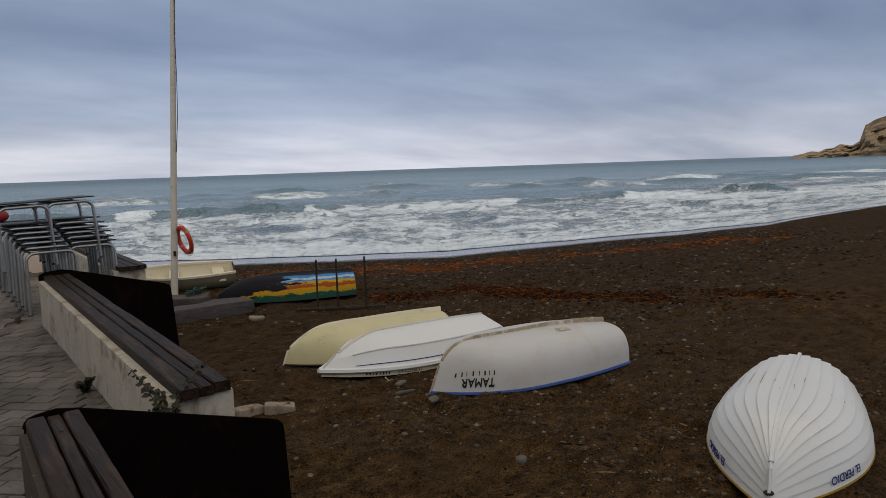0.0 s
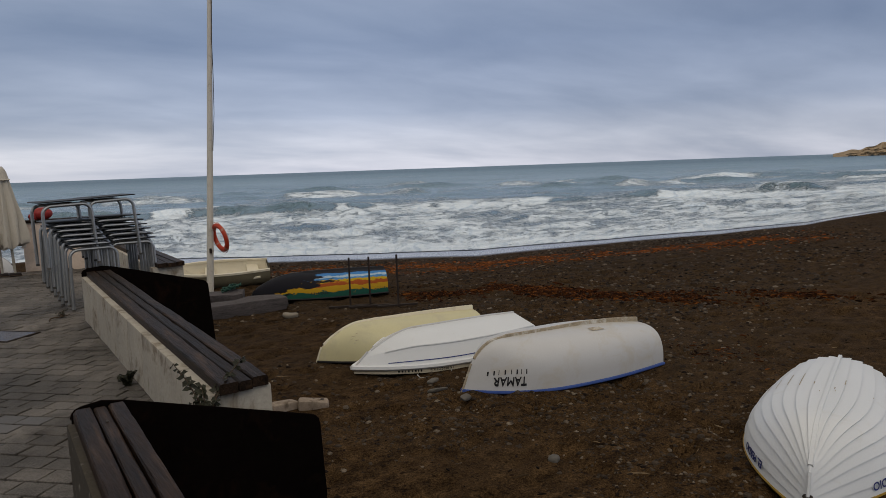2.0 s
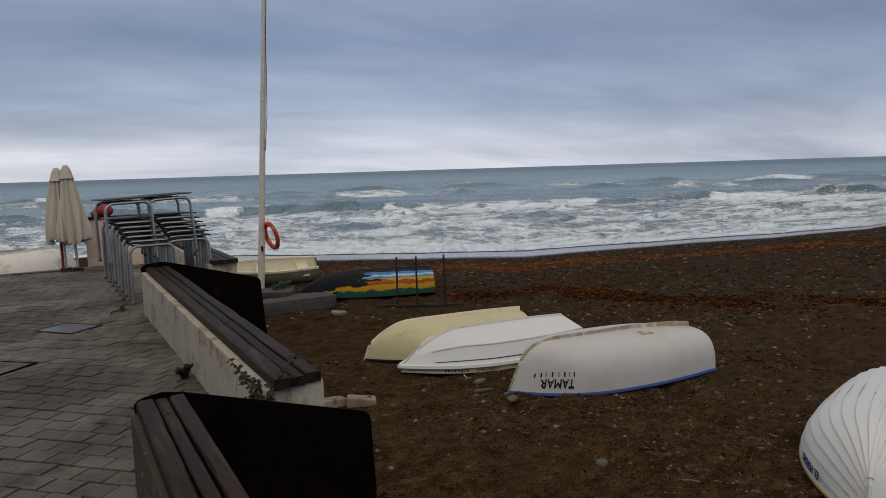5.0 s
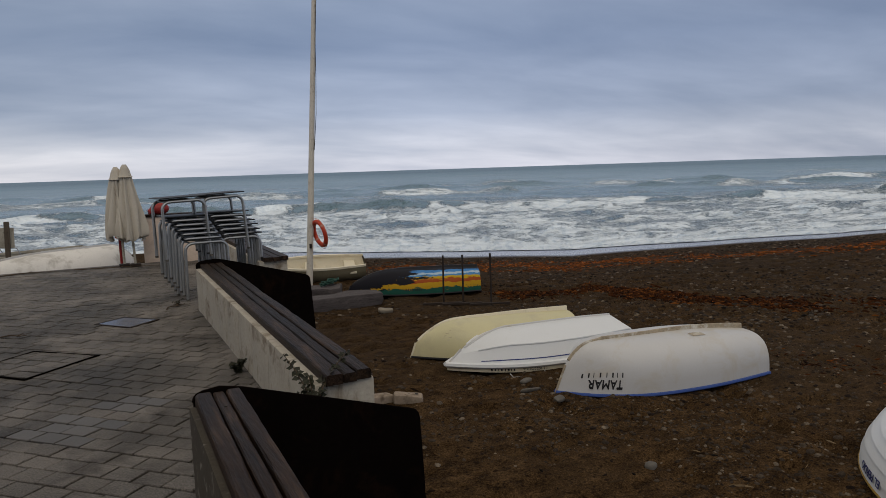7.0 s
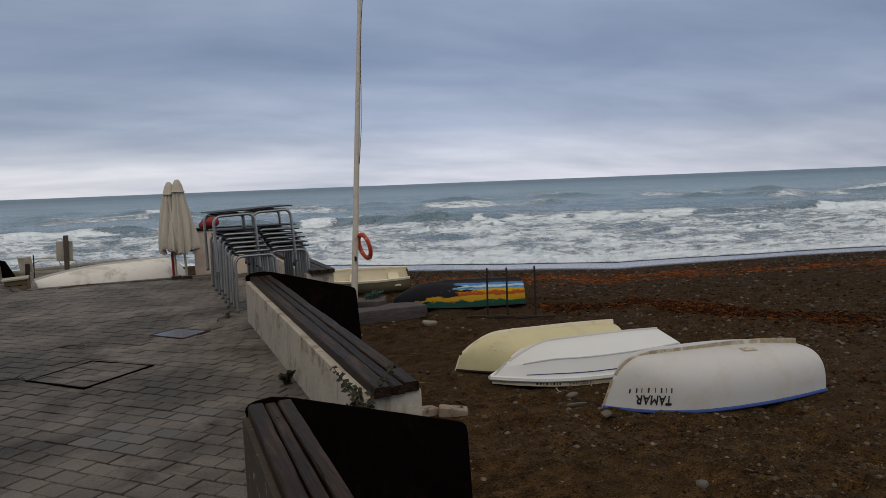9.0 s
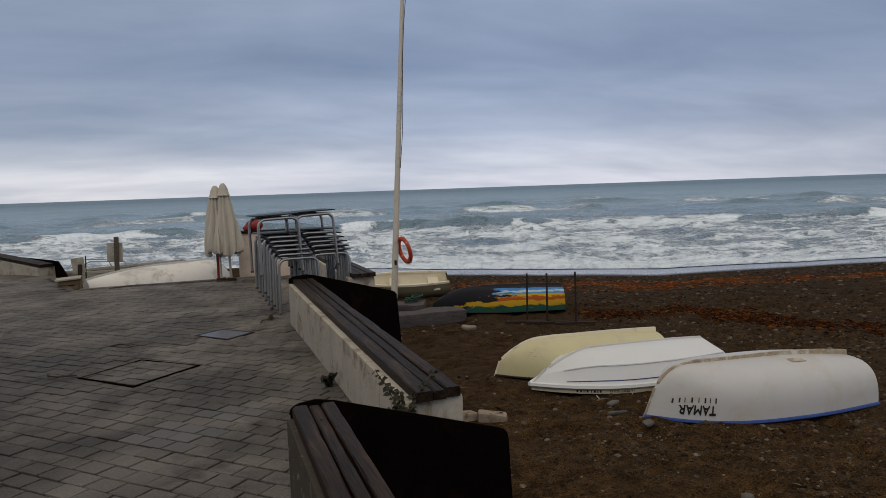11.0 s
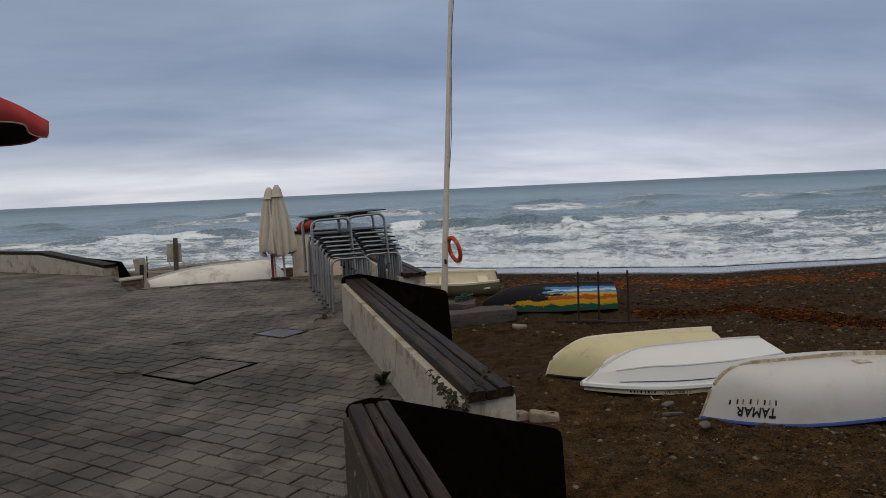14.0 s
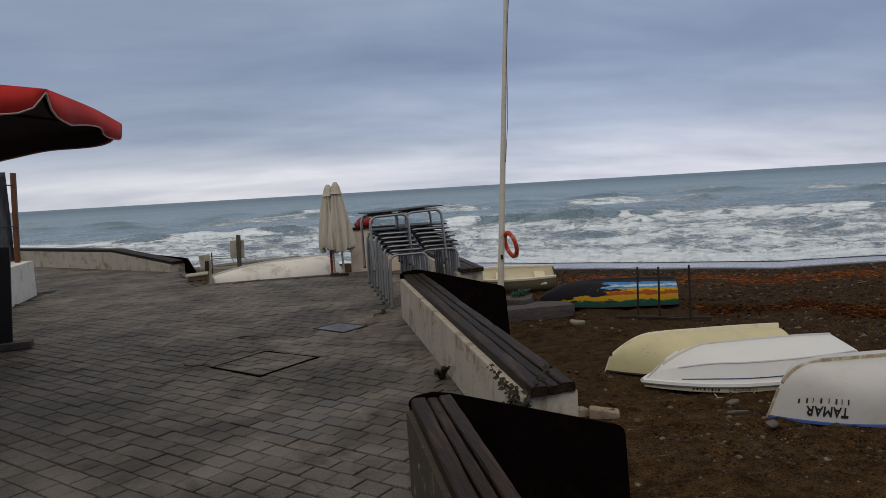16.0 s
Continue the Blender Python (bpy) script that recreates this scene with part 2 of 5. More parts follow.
M_WHITE = material("scuffed_white_gelcoat", (0.485, 0.485, 0.492), 0.38, 0.05, 60, 1.6, 0.02, dirt=(0.45, 0.42, 0.375), dirt_amount=0.3, dirt_scale=2.4)
M_WHITE_CLEAN = material("white_gelcoat", (0.625, 0.645, 0.67), 0.35, 0.04, 60, 1.6, 0.02, dirt=(0.58, 0.59, 0.59), dirt_amount=0.1, dirt_scale=3.0)
M_YELLOW = material("pale_yellow_gelcoat", (0.52, 0.48, 0.295), 0.42, 0.06, 60, 1.6, 0.02, dirt=(0.46, 0.42, 0.28), dirt_amount=0.25, dirt_scale=2.4)
M_CREAM = material("cream_gelcoat", (0.66, 0.60, 0.46), 0.45, 0.07, 60, 2, 0.02, dirt=(0.5, 0.44, 0.33), dirt_amount=0.2, dirt_scale=3)
M_DULLWHITE = material("weathered_white_hull_paint", (0.63, 0.615, 0.59), 0.6, 0.12, 40, 1.2, 0.05, dirt=(0.30, 0.28, 0.25), dirt_amount=0.3, dirt_scale=1.6)
M_KEEL = material("worn_brown_keel", (0.30, 0.25, 0.18), 0.8, 0.4, 25, 6, 0.2, dirt=(0.55, 0.53, 0.48), dirt_amount=0.3, dirt_scale=8)
M_BLUE = material("blue_rubbing_strip", (0.035, 0.075, 0.27), 0.5, 0.2, 30, 3, 0.05)
M_GOLD = material("ochre_rubbing_strip", (0.30, 0.185, 0.022), 0.55, 0.25, 30, 3, 0.05)
M_BLACK = material("black_paint", (0.015, 0.015, 0.017), 0.5, 0.2, 30, 3, 0.02)
M_NAVY = material("navy_lettering", (0.02, 0.03, 0.16), 0.5, 0.15, 30, 3, 0.02)
M_IRON = material("rusted_iron_rod", (0.022, 0.015, 0.012), 0.8, 0.4, 50, 5, 0.2)
M_STONE = material("grey_beach_stone", (0.085, 0.078, 0.07), 0.75, 0.35, 25, 4, 0.2, each=0.45)
M_PALE = material("pale_bleached_stone", (0.19, 0.165, 0.13), 0.8, 0.2, 25, 4, 0.2, dirt=(0.25, 0.22, 0.18), dirt_amount=0.2)
M_BRICK = material("worn_pale_brick", (0.25, 0.20, 0.155), 0.9, 0.25, 40, 5, 0.3, dirt=(0.11, 0.08, 0.055), dirt_amount=0.3, dirt_scale=7)
M_SLAB = material("weathered_grey_timber", (0.074, 0.064, 0.065), 0.85, 0.55, 22, 3, 0.5, stretch=(1, 7, 7), dirt=(0.03, 0.026, 0.025), dirt_amount=0.3, dirt_scale=6.0)
M_LEAF = material("dull_green_leaf", (0.016, 0.017, 0.008), 0.6, 0.4, 30, 5, 0.1)
M_STEM = material("brown_stem", (0.06, 0.04, 0.025), 0.8, 0.3, 30, 5, 0.1)
M_RED = material("red_parasol_cloth", (0.50, 0.03, 0.025), 0.85, 0.15, 120, 3, 0.1)
M_PIPING = material("pale_piping", (0.52, 0.40, 0.36), 0.8, 0.15, 30, 4, 0.03)
M_FLOAT = material("dull_red_plastic", (0.26, 0.022, 0.02), 0.5, 0.2, 30, 3, 0.05)
M_UNDERSIDE = material("dark_parasol_underside", (0.045, 0.030, 0.032), 0.9, 0.25, 120, 3, 0.1)
M_CLIFF = material("banded_limestone_cliff", (0.30, 0.22, 0.14), 0.95, 0.4, 0.35, 0.03, 0.9, stretch=(1, 1, 6), dirt=(0.10, 0.09, 0.06), dirt_amount=0.35, dirt_scale=0.12)
M_WHITEWASH = material("whitewashed_plinth", (0.66, 0.65, 0.63), 0.85, 0.08, 30, 2, 0.1, dirt=(0.4, 0.37, 0.33), dirt_amount=0.2, dirt_scale=3)
M_ORANGEWOOD = material("varnished_orange_timber", (0.105, 0.038, 0.014), 0.5, 0.3, 30, 4, 0.1, stretch=(6, 6, 0.6))
M_PLASTIC = material("dark_folded_plastic_sheet", (0.05, 0.055, 0.065), 0.25, 0.6, 9, 3, 0.5, stretch=(3, 3, 0.5))
M_LID = material("steel_inspection_lid", (0.085, 0.095, 0.14), 0.25, 0.12, 80, 4, 0.05, metal=0.5)
M_BLACKBOARD = material("black_board", (0.010, 0.010, 0.012), 0.6, 0.2, 30, 3, 0.02)
M_BOARD = material("weathered_sign_back", (0.34, 0.32, 0.27), 0.7, 0.2, 30, 3, 0.08, dirt=(0.2, 0.17, 0.13), dirt_amount=0.25)
M_POST = material("grey_brown_post", (0.075, 0.06, 0.045), 0.85, 0.4, 30, 4, 0.3, stretch=(6, 6, 0.6))
M_CRATE = material("brown_crate_timber", (0.13, 0.09, 0.055), 0.85, 0.4, 30, 4, 0.3, stretch=(0.6, 6, 6))
M_GREENNET = material("green_fishing_net", (0.02, 0.06, 0.045), 0.9, 0.4, 60, 6, 0.4)
M_FACADE = material("pale_rendered_facade", (0.55, 0.50, 0.43), 0.9, 0.1, 20, 1, 0.1)


# ---- mesh helpers ----
def mesh_object(name, bm, mat, smooth=False):
    bmesh.ops.recalc_face_normals(bm, faces=bm.faces)
    me = bpy.data.meshes.new(name)
    bm.to_mesh(me)
    bm.free()
    me.materials.append(mat)
    if smooth:
        me.polygons.foreach_set("use_smooth", [True] * len(me.polygons))
        me.set_sharp_from_angle(angle=radians(38))
    return new(name, me)


def part(name, bm, mat, parent, label="", smooth=False):
    ob = mesh_object(name, bm, mat, smooth)
    ob.parent = parent
    if label:
        tagged(ob, label)
    return ob


def thing(name, label, category, m=None, group="", kind=""):
    ob = new(name)
    ob.empty_display_size = 0.1
    if m is not None:
        ob.matrix_world = m
    return tagged(ob, label, category, group, kind)


def box(bm, centre, size, turn=(0, 0, 0), bevel=0.0):
    g = bmesh.ops.create_cube(bm, size=1.0, matrix=pose(*centre, *turn) @ Matrix.Diagonal((*size, 1)))
    if bevel:
        edges = list({e for v in g["verts"] for e in v.link_edges})
        bmesh.ops.bevel(bm, geom=edges, offset=bevel, segments=2, profile=0.6, affect="EDGES")
    return bm


def tube(bm, pts, radius, sides=8, close=True):
    """A round bar along points; radius is one number or one for each point."""
    pts = [Vector(p) for p in pts]
    rr = radius if isinstance(radius, (list, tuple)) else [radius] * len(pts)
    rings = []
    side = None
    for i, p in enumerate(pts):
        d = (pts[min(i + 1, len(pts) - 1)] - pts[max(i - 1, 0)]).normalized()
        if side is None:
            side = d.orthogonal().normalized()
        side = (side - d * side.dot(d)).normalized()
        other = d.cross(side)
        rings.append([bm.verts.new(p + rr[i] * (math.cos(a) * side + math.sin(a) * other)) for a in (2 * math.pi * k / sides for k in range(sides))])
    for a, b in zip(rings, rings[1:]):
        for k in range(sides):
            bm.faces.new((a[k], a[(k + 1) % sides], b[(k + 1) % sides], b[k]))
    if close:
        bm.faces.new(rings[0][::-1])
        bm.faces.new(rings[-1])
    return bm


def grid_faces(bm, rows, closed=False):
    for a, b in zip(rows, rows[1:]):
        n = len(a)
        for k in range(n if closed else n - 1):
            q = (a[k], a[(k + 1) % n], b[(k + 1) % n], b[k])
            if len(set(q)) == 4:
                bm.faces.new(q)


def prism(bm, outline, low, high, axis="z"):
    """A flat outline made solid between two levels along an axis."""
    def put(p, q, h):
        return {"z": (p, q, h), "y": (p, h, q), "x": (h, p, q)}[axis]
    a = [bm.verts.new(put(p, q, low)) for p, q in outline]
    b = [bm.verts.new(put(p, q, high)) for p, q in outline]
    n = len(outline)
    bm.faces.new(a)
    bm.faces.new(b[::-1])
    for i in range(n):
        bm.faces.new((a[i], a[(i + 1) % n], b[(i + 1) % n], b[i]))
    return bm


def B():
    return bmesh.new()


def smooth01(x):
    x = max(0.0, min(1.0, x))
    return x * x * (3 - 2 * x)


# ---- ground: beach, sea, promenade ----
SHORE = [(-180, 120), (-90, 80), (-40, 52), (-10, 40), (10, 36.4), (18, 34.2), (27, 33.0), (36, 32.9), (46, 36.0), (55, 40.5), (61, 45.5), (64.5, 52.5), (68.5, 61), (80, 110), (95, 220), (130, 300), (180, 300)]


def shore(az):
    return float(np.interp(az, [a for a, _ in SHORE], [r for _, r in SHORE]))


def beach_height(x, y):
    r, az = math.hypot(x, y), math.degrees(math.atan2(x, y))
    d = shore(az) - r
    z = SAND + smooth01((d - 3.0) / 5.0) * (0.05 * noise.noise((x * 0.35, y * 0.35, 0)) + 0.022 * noise.noise((x * 1.7, y * 1.7, 3)) - 0.17 * max(0.0, noise.noise((x * 2.3, y * 2.9, 7)) - 0.08) * smooth01((math.hypot(x, y) - 2) / 3) + 0.018 * noise.noise((x * 4.2, y * 4.2, 5)))
    # the bank that lies against the promenade's end
    bank = smooth01((2.6 - x) / 1.6) * smooth01((y - 12.5) / 2.0) * smooth01((30 - y) / 9.0)
    z += 0.72 * bank
    low = max(0.0, min(1.0, (16.0 - d) / 16.0))
    low = 1 - (1 - low) ** 1.45  # the beach flattens towards the water
    if d < 0:
        return SEA - 0.03 + d * 0.09
    return z * (1 - low) + (SEA - 0.03) * low if d < 16 else z


def lines(a, b, fine_a, fine_b, step, coarse):
    vals = [fine_a + step * i for i in range(int((fine_b - fine_a) / step) + 1)]
    s, v = step, fine_b
    while v < b:
        s = min(s * 1.07, coarse)
        v += s
        vals.append(v)
    s, v = step, fine_a
    while v > a:
        s = min(s * 1.25, coarse)
        v -= s
        vals.insert(0, v)
    return vals


def build_beach():
    xs, ys = lines(-60, 230, 0.6, 15, 0.065, 4), lines(-60, 70, 1.0, 17, 0.065, 4)
    verts, wet = [], []
    for y in ys:
        for x in xs:
            z = beach_height(x, y)
            # kept below the paving
            if x < 0.4 and y < 14.0:
                z = -1.6
            verts.append((x, y, z))
            d = shore(math.degrees(math.atan2(x, y))) - math.hypot(x, y)
            wet.append(smooth01((5.2 + 1.2 * noise.noise((x * 0.15, y * 0.15, 9)) - d) / 1.2))
    nx = len(xs)
    faces = [(j * nx + i, j * nx + i + 1, (j + 1) * nx + i + 1, (j + 1) * nx + i) for j in range(len(ys) - 1) for i in range(nx - 1)]
    me = bpy.data.meshes.new("ground")
    me.from_pydata(verts, [], faces)
    me.attributes.new("wet", "FLOAT", "POINT").data.foreach_set("value", wet)
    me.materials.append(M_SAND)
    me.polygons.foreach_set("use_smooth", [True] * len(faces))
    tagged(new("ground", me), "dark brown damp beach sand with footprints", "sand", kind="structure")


def build_sea():
    azs = [-40 + 0.25 * i for i in range(int(140 / 0.25) + 1)]
    ds = [-1.5]
    while ds[-1] < 420:
        d = ds[-1]
        ds.append(d + (0.25 if d < 12 else 0.25 + (d - 12) * 0.0075))
    ds += [500, 620, 800, 1100, 1600, 2400, 3600, 4850]
    # distance from the shore, height, how far it has broken
    swells = [(4, 0.14, 0.95), (9, 0.22, 0.85), (15, 0.34, 0.80), (22, 0.42, 0.75), (29, 0.40, 0.80), (36, 0.92, 0.62), (50, 0.40, 0.2), (62, 0.5, 0.2), (76, 0.95, 0.46), (98, 0.95, 0.44)]
    swells += [(pos, 0.9, 0.18) for pos in (120, 146, 175, 210, 255, 310)]
    verts, foam, crest, uvs = [], [], [], []
    for d in ds:
        for az in azs:
            r = shore(az) + d
            a = radians(az)
            x, y = r * math.sin(a), r * math.cos(a)
            along = a * 60.0
            z, f, c = 0.0, 0.0, 0.0
            if d < 420:
                near = smooth01((26 - d) / 26)
                f = 0.70 + 0.02 * near - 0.27 * smooth01((d - 40 - 6 * noise.noise((along * 0.06, 3.0, 0))) / 18) - 0.10 * smooth01((d - 60) / 150)
                f += 0.17 * smooth01((az - 48) / 12) * smooth01((d - 12) / 20) * smooth01((190 - d) / 120)
                f += 0.08 * noise.noise((along * 0.04, d * 0.10, 1.5)) + 0.09 * noise.noise((along * 0.15, d * 0.25, 4.5))
                for k, (pos, amp, broken) in enumerate(swells):
                    bend = (3.0 * noise.noise((along * 0.045, k * 7.7, 0)) + 1.2 * noise.noise((along * 0.16, k * 3.7, 6))) * (0.6 + pos / 70) + 0.5 * noise.noise((along * 0.45, k * 2.3, 1.0))
                    e = d - pos - bend
                    width = 0.9 + pos * 0.022
                    if -6 * width < e < 6 * width:
                        lift = (0.62 if amp > 0.9 else 0.45) + 0.95 * noise.noise((along * 0.20 + k * 3.3, k * 5.1, 2.0)) + 0.5 * noise.noise((along * 0.42, k * 2.1, 7.0))
                        lift = min(1.1, max(0.06, lift))
                        shape = math.exp(-(e / width) ** 2) if e < 0 else math.exp(-(e / (1.7 * width)) ** 2)
                        z += amp * lift * shape
                        breaking = smooth01((noise.noise((along * 0.115, k * 3.9 + 1.3, 8.0)) + 0.3 * noise.noise((along * 0.5, k * 1.9, d * 0.2)) + broken - 0.5) / 0.22)
                        # white water tumbles down the front, in front of a green face
                        f += breaking * (0.40 if amp > 0.9 else 0.20) * math.exp(-((e + 0.9 * width) / (1.7 * width)) ** 2) * (0.6 + lift * 0.5)
                        f += 0.22 * min(1.0, lift) * math.exp(-((e - 0.15 * width) / (0.35 * width)) ** 2) * (1.0 if amp > 0.9 else 0.3)
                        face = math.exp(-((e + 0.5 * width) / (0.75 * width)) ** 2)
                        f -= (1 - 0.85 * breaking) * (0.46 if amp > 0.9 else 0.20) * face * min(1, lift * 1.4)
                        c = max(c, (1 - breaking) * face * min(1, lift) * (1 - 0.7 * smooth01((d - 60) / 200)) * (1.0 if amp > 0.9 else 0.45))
                z += 0.10 * noise.noise((along * 0.35, d * 0.5, 0)) * smooth01(d / 10) + 0.22 * noise.noise((along * 0.12, d * 0.13, 5)) * smooth01((d - 8) / 30)
                z += (0.10 * noise.noise((along * 1.3, d * 0.9, 11)) + 0.16 * c * noise.noise((along * 0.9, d * 1.3, 14))) * smooth01((d - 6) / 20)
                z *= smooth01((d + 0.5) / 5.0)
                z *= 1 - smooth01((d - 70) / 330)
                f += 0.30 * smooth01((2.4 - d) / 2.0) * smooth01((d + 1.6) / 0.6)
            verts.append((x, y, SEA + z + (0.02 if d < 0.5 else 0)))
            foam.append(f)
            crest.append(c)
            uvs.append((along, d))
    n = len(azs)
    faces = [(j * n + i, j * n + i + 1, (j + 1) * n + i + 1, (j + 1) * n + i) for j in range(len(ds) - 1) for i in range(n - 1)]
    me = bpy.data.meshes.new("water")
    me.from_pydata(verts, [], faces)
    me.attributes.new("foam", "FLOAT", "POINT").data.foreach_set("value", foam)
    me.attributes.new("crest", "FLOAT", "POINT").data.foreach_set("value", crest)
    layer = me.uv_layers.new(name="along_shore")
    flat = np.array(uvs)[np.array(faces).ravel()].ravel()
    layer.data.foreach_set("uv", flat)
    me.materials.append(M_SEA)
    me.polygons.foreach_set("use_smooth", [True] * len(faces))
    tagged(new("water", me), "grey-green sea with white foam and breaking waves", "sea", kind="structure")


build_beach()
build_sea()


def build_promenade():
    bm = B()
    prism(bm, [(-45, -25), (0.62, -25), (0.62, 3.80), (1.22, 3.80), (1.22, 9.72), (2.1, 9.72), (2.1, 14.25), (-2.50, 14.25), (-3.36, 17.2), (-9.4, 23.3), (-45, 23.3)], -1.7, -0.035)
    ob = mesh_object("pavement", bm, M_BED)
    return tagged(ob, "wet grey stone promenade paving laid diagonally", "pavement", kind="structure")


PAVEMENT = build_promenade()


# ---- seat walls ----
def wall_run(label, x0, x1, y0, y1, top, mat, block, low=-1.45, lean=0.0):
    """A retaining wall of plastered blocks along y."""
    ob = thing("seat_wall", label, "wall", kind="structure")
    count = max(1, round((y1 - y0) / block))
    step = (y1 - y0) / count
    for i in range(1, count):
        bm = box(B(), ((x0 + x1) / 2 + 0.004, y0 + step * i, (top + low) / 2 - 0.006), (x1 - x0 - 0.006, 0.014, top - low - 0.006))
        for v in bm.verts:
            if v.co.x < (x0 + x1) / 2 and v.co.z > 0:
                v.co.x += lean
        part("mortar_joint", bm, M_JOINT, ob)
    for i in range(count):
        bm = box(B(), ((x0 + x1) / 2, y0 + step * (i + 0.5), (top + low) / 2), (x1 - x0, step - 0.012, top - low), bevel=0.018)
        # the seat side leans back a little
        for v in bm.verts:
            if v.co.x < (x0 + x1) / 2 and v.co.z > 0:
                v.co.x += lean
        part("block", bm, mat, ob, smooth=True)
    return ob


def worn_plank(x0, x1, y0, y1, low, top, seed):
    """A board along y with rounded, chipped edges."""
    bm = B()
    rows = []
    count = max(8, int((y1 - y0) / 0.07))
    for i in range(count + 1):
        y = y0 + (y1 - y0) * i / count
        chip = [0.006 + 0.012 * max(0.0, noise.noise((y * 2.2, seed + k * 5.3, 0)) + 0.6 * noise.noise((y * 9.0, seed + k * 2.9, 4))) for k in range(2)]
        w0, w1 = x0 + 0.003 * noise.noise((y * 1.3, seed, 7)), x1 + 0.003 * noise.noise((y * 1.1, seed, 11))
        sag = 0.004 * noise.noise((y * 0.8, seed, 15))
        pts = [(w0, low), (w0, top - chip[0] + sag), (w0 + chip[0], top + sag), (w1 - chip[1], top + sag), (w1, top - chip[1] + sag), (w1, low)]
        rows.append([bm.verts.new((x, y, z)) for x, z in pts])
    grid_faces(bm, rows, True)
    bm.faces.new(rows[0])
    bm.faces.new(rows[-1][::-1])
    return bm


def bench_top(label, x0, x1, y0, y1, top, shares=(0.38, 0.28, 0.34)):
    ob = thing("bench_top", label, "bench", group="wooden benches on the walls")
    gap = 0.010
    x = x0
    for i, share in enumerate(shares):
        wdt = (x1 - x0 - gap * (len(shares) - 1)) * share
        dy = 0.02 * math.sin(i * 2.3 + y0)
        plank = part("plank", worn_plank(x, x + wdt, y0 + dy, y1, top - 0.06, top - 0.004 * (i % 2), y0 + 3.1 * i), M_WOOD, ob)
        for y in (y0 + 0.25, (y0 + y1) / 2, y1 - 0.25):
            bm = B()
            bmesh.ops.create_uvsphere(bm, u_segments=8, v_segments=5, radius=0.009, matrix=pose(x + wdt / 2, y, top - 0.003) @ Matrix.Diagonal((1, 1, 0.4, 1)))
            part("screw", bm, M_STONE, plank, smooth=True)
        x += wdt + gap
    return ob


def wing_panel(label, outline, y):
    ob = thing("steel_screen", label, "screen", group="black steel screens")
    part("sheet", prism(B(), outline, y - 0.006, y + 0.006, "y"), M_PANEL, ob)
    rim = [(p, y, q) for p, q in outline[1:-1]]
    part("rim", tube(B(), rim, 0.0065, 6), M_PANEL, ob)
    return ob


def draw_in(ob, whole=False, y0=3.77, y1=9.66, share=0.082):
    """Shortens a run that was laid out level, towards the camera's eye at 1.62 m, to fit the camera's view; its top
    rises slightly.
    """
    for part_ in [ob] + list(ob.children_recursive):
        if part_.type != "MESH":
            continue
        for v in part_.data.vertices:
            k = 1 - share * max(0.0, min(1.0, (v.co.y - y0) / (y1 - y0)))
            if v.co.z > 0 or whole:
                v.co.x, v.co.z = -0.1 + (v.co.x + 0.1) * k, 1.62 + (v.co.z - 1.62) * k
            v.co.y *= k
    return ob


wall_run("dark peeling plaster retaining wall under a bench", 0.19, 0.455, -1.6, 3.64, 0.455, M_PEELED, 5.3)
bench_top("dark weathered three-plank bench top on a plastered wall", 0.222, 0.445, -1.5, 3.63, 0.515)
wing_panel("black rusted steel screen at the bench end", [(0.216, -1.4), (0.216, 0.462), (0.221, 0.485), (0.236, 0.502), (0.265, 0.513), (0.35, 0.524), (0.45, 0.505), (1.41, 0.212), (1.445, 0.198), (1.465, 0.175), (1.472, 0.14), (1.49, -0.3), (1.58, -1.4)], 3.67)
draw_in(wall_run("stained cream plastered seat wall with vertical joints", 0.80, 1.25, 3.80, 9.62, 0.40, M_PLASTER, 0.65, lean=0.085))
draw_in(bench_top("dark weathered three-plank bench top on a cream wall", 0.945, 1.225, 3.77, 9.60, 0.46))
draw_in(wing_panel("black rusted steel screen at the wall's far end", [(0.90, -1.4), (0.895, 0.43), (0.91, 0.462), (0.96, 0.488), (1.14, 0.505), (1.27, 0.48), (2.36, 0.178), (2.40, 0.155), (2.42, 0.12), (2.47, -0.72), (2.52, -1.4)], 9.66), True)
wall_run("cream plastered seat wall beyond the steel screen", 1.66, 2.14, 9.76, 14.2, 0.40, M_PLASTER, 0.65, lean=0.085)
bench_top("dark wooden bench top on the farther wall", 1.80, 2.15, 9.72, 14.15, 0.46)


def end_wall():
    ob = thing("terrace_wall", "cream plastered wall with a dark wooden cap", "wall", kind="structure")
    part("wall_face", box(B(), (1.30, 14.42, -0.2), (1.66, 0.24, 2.14), bevel=0.02), M_LIT_PEACH, ob, smooth=True)
    part("cap", box(B(), (1.30, 14.42, 0.895), (1.70, 0.30, 0.05), bevel=0.01), M_WOOD, ob, smooth=True)


end_wall()


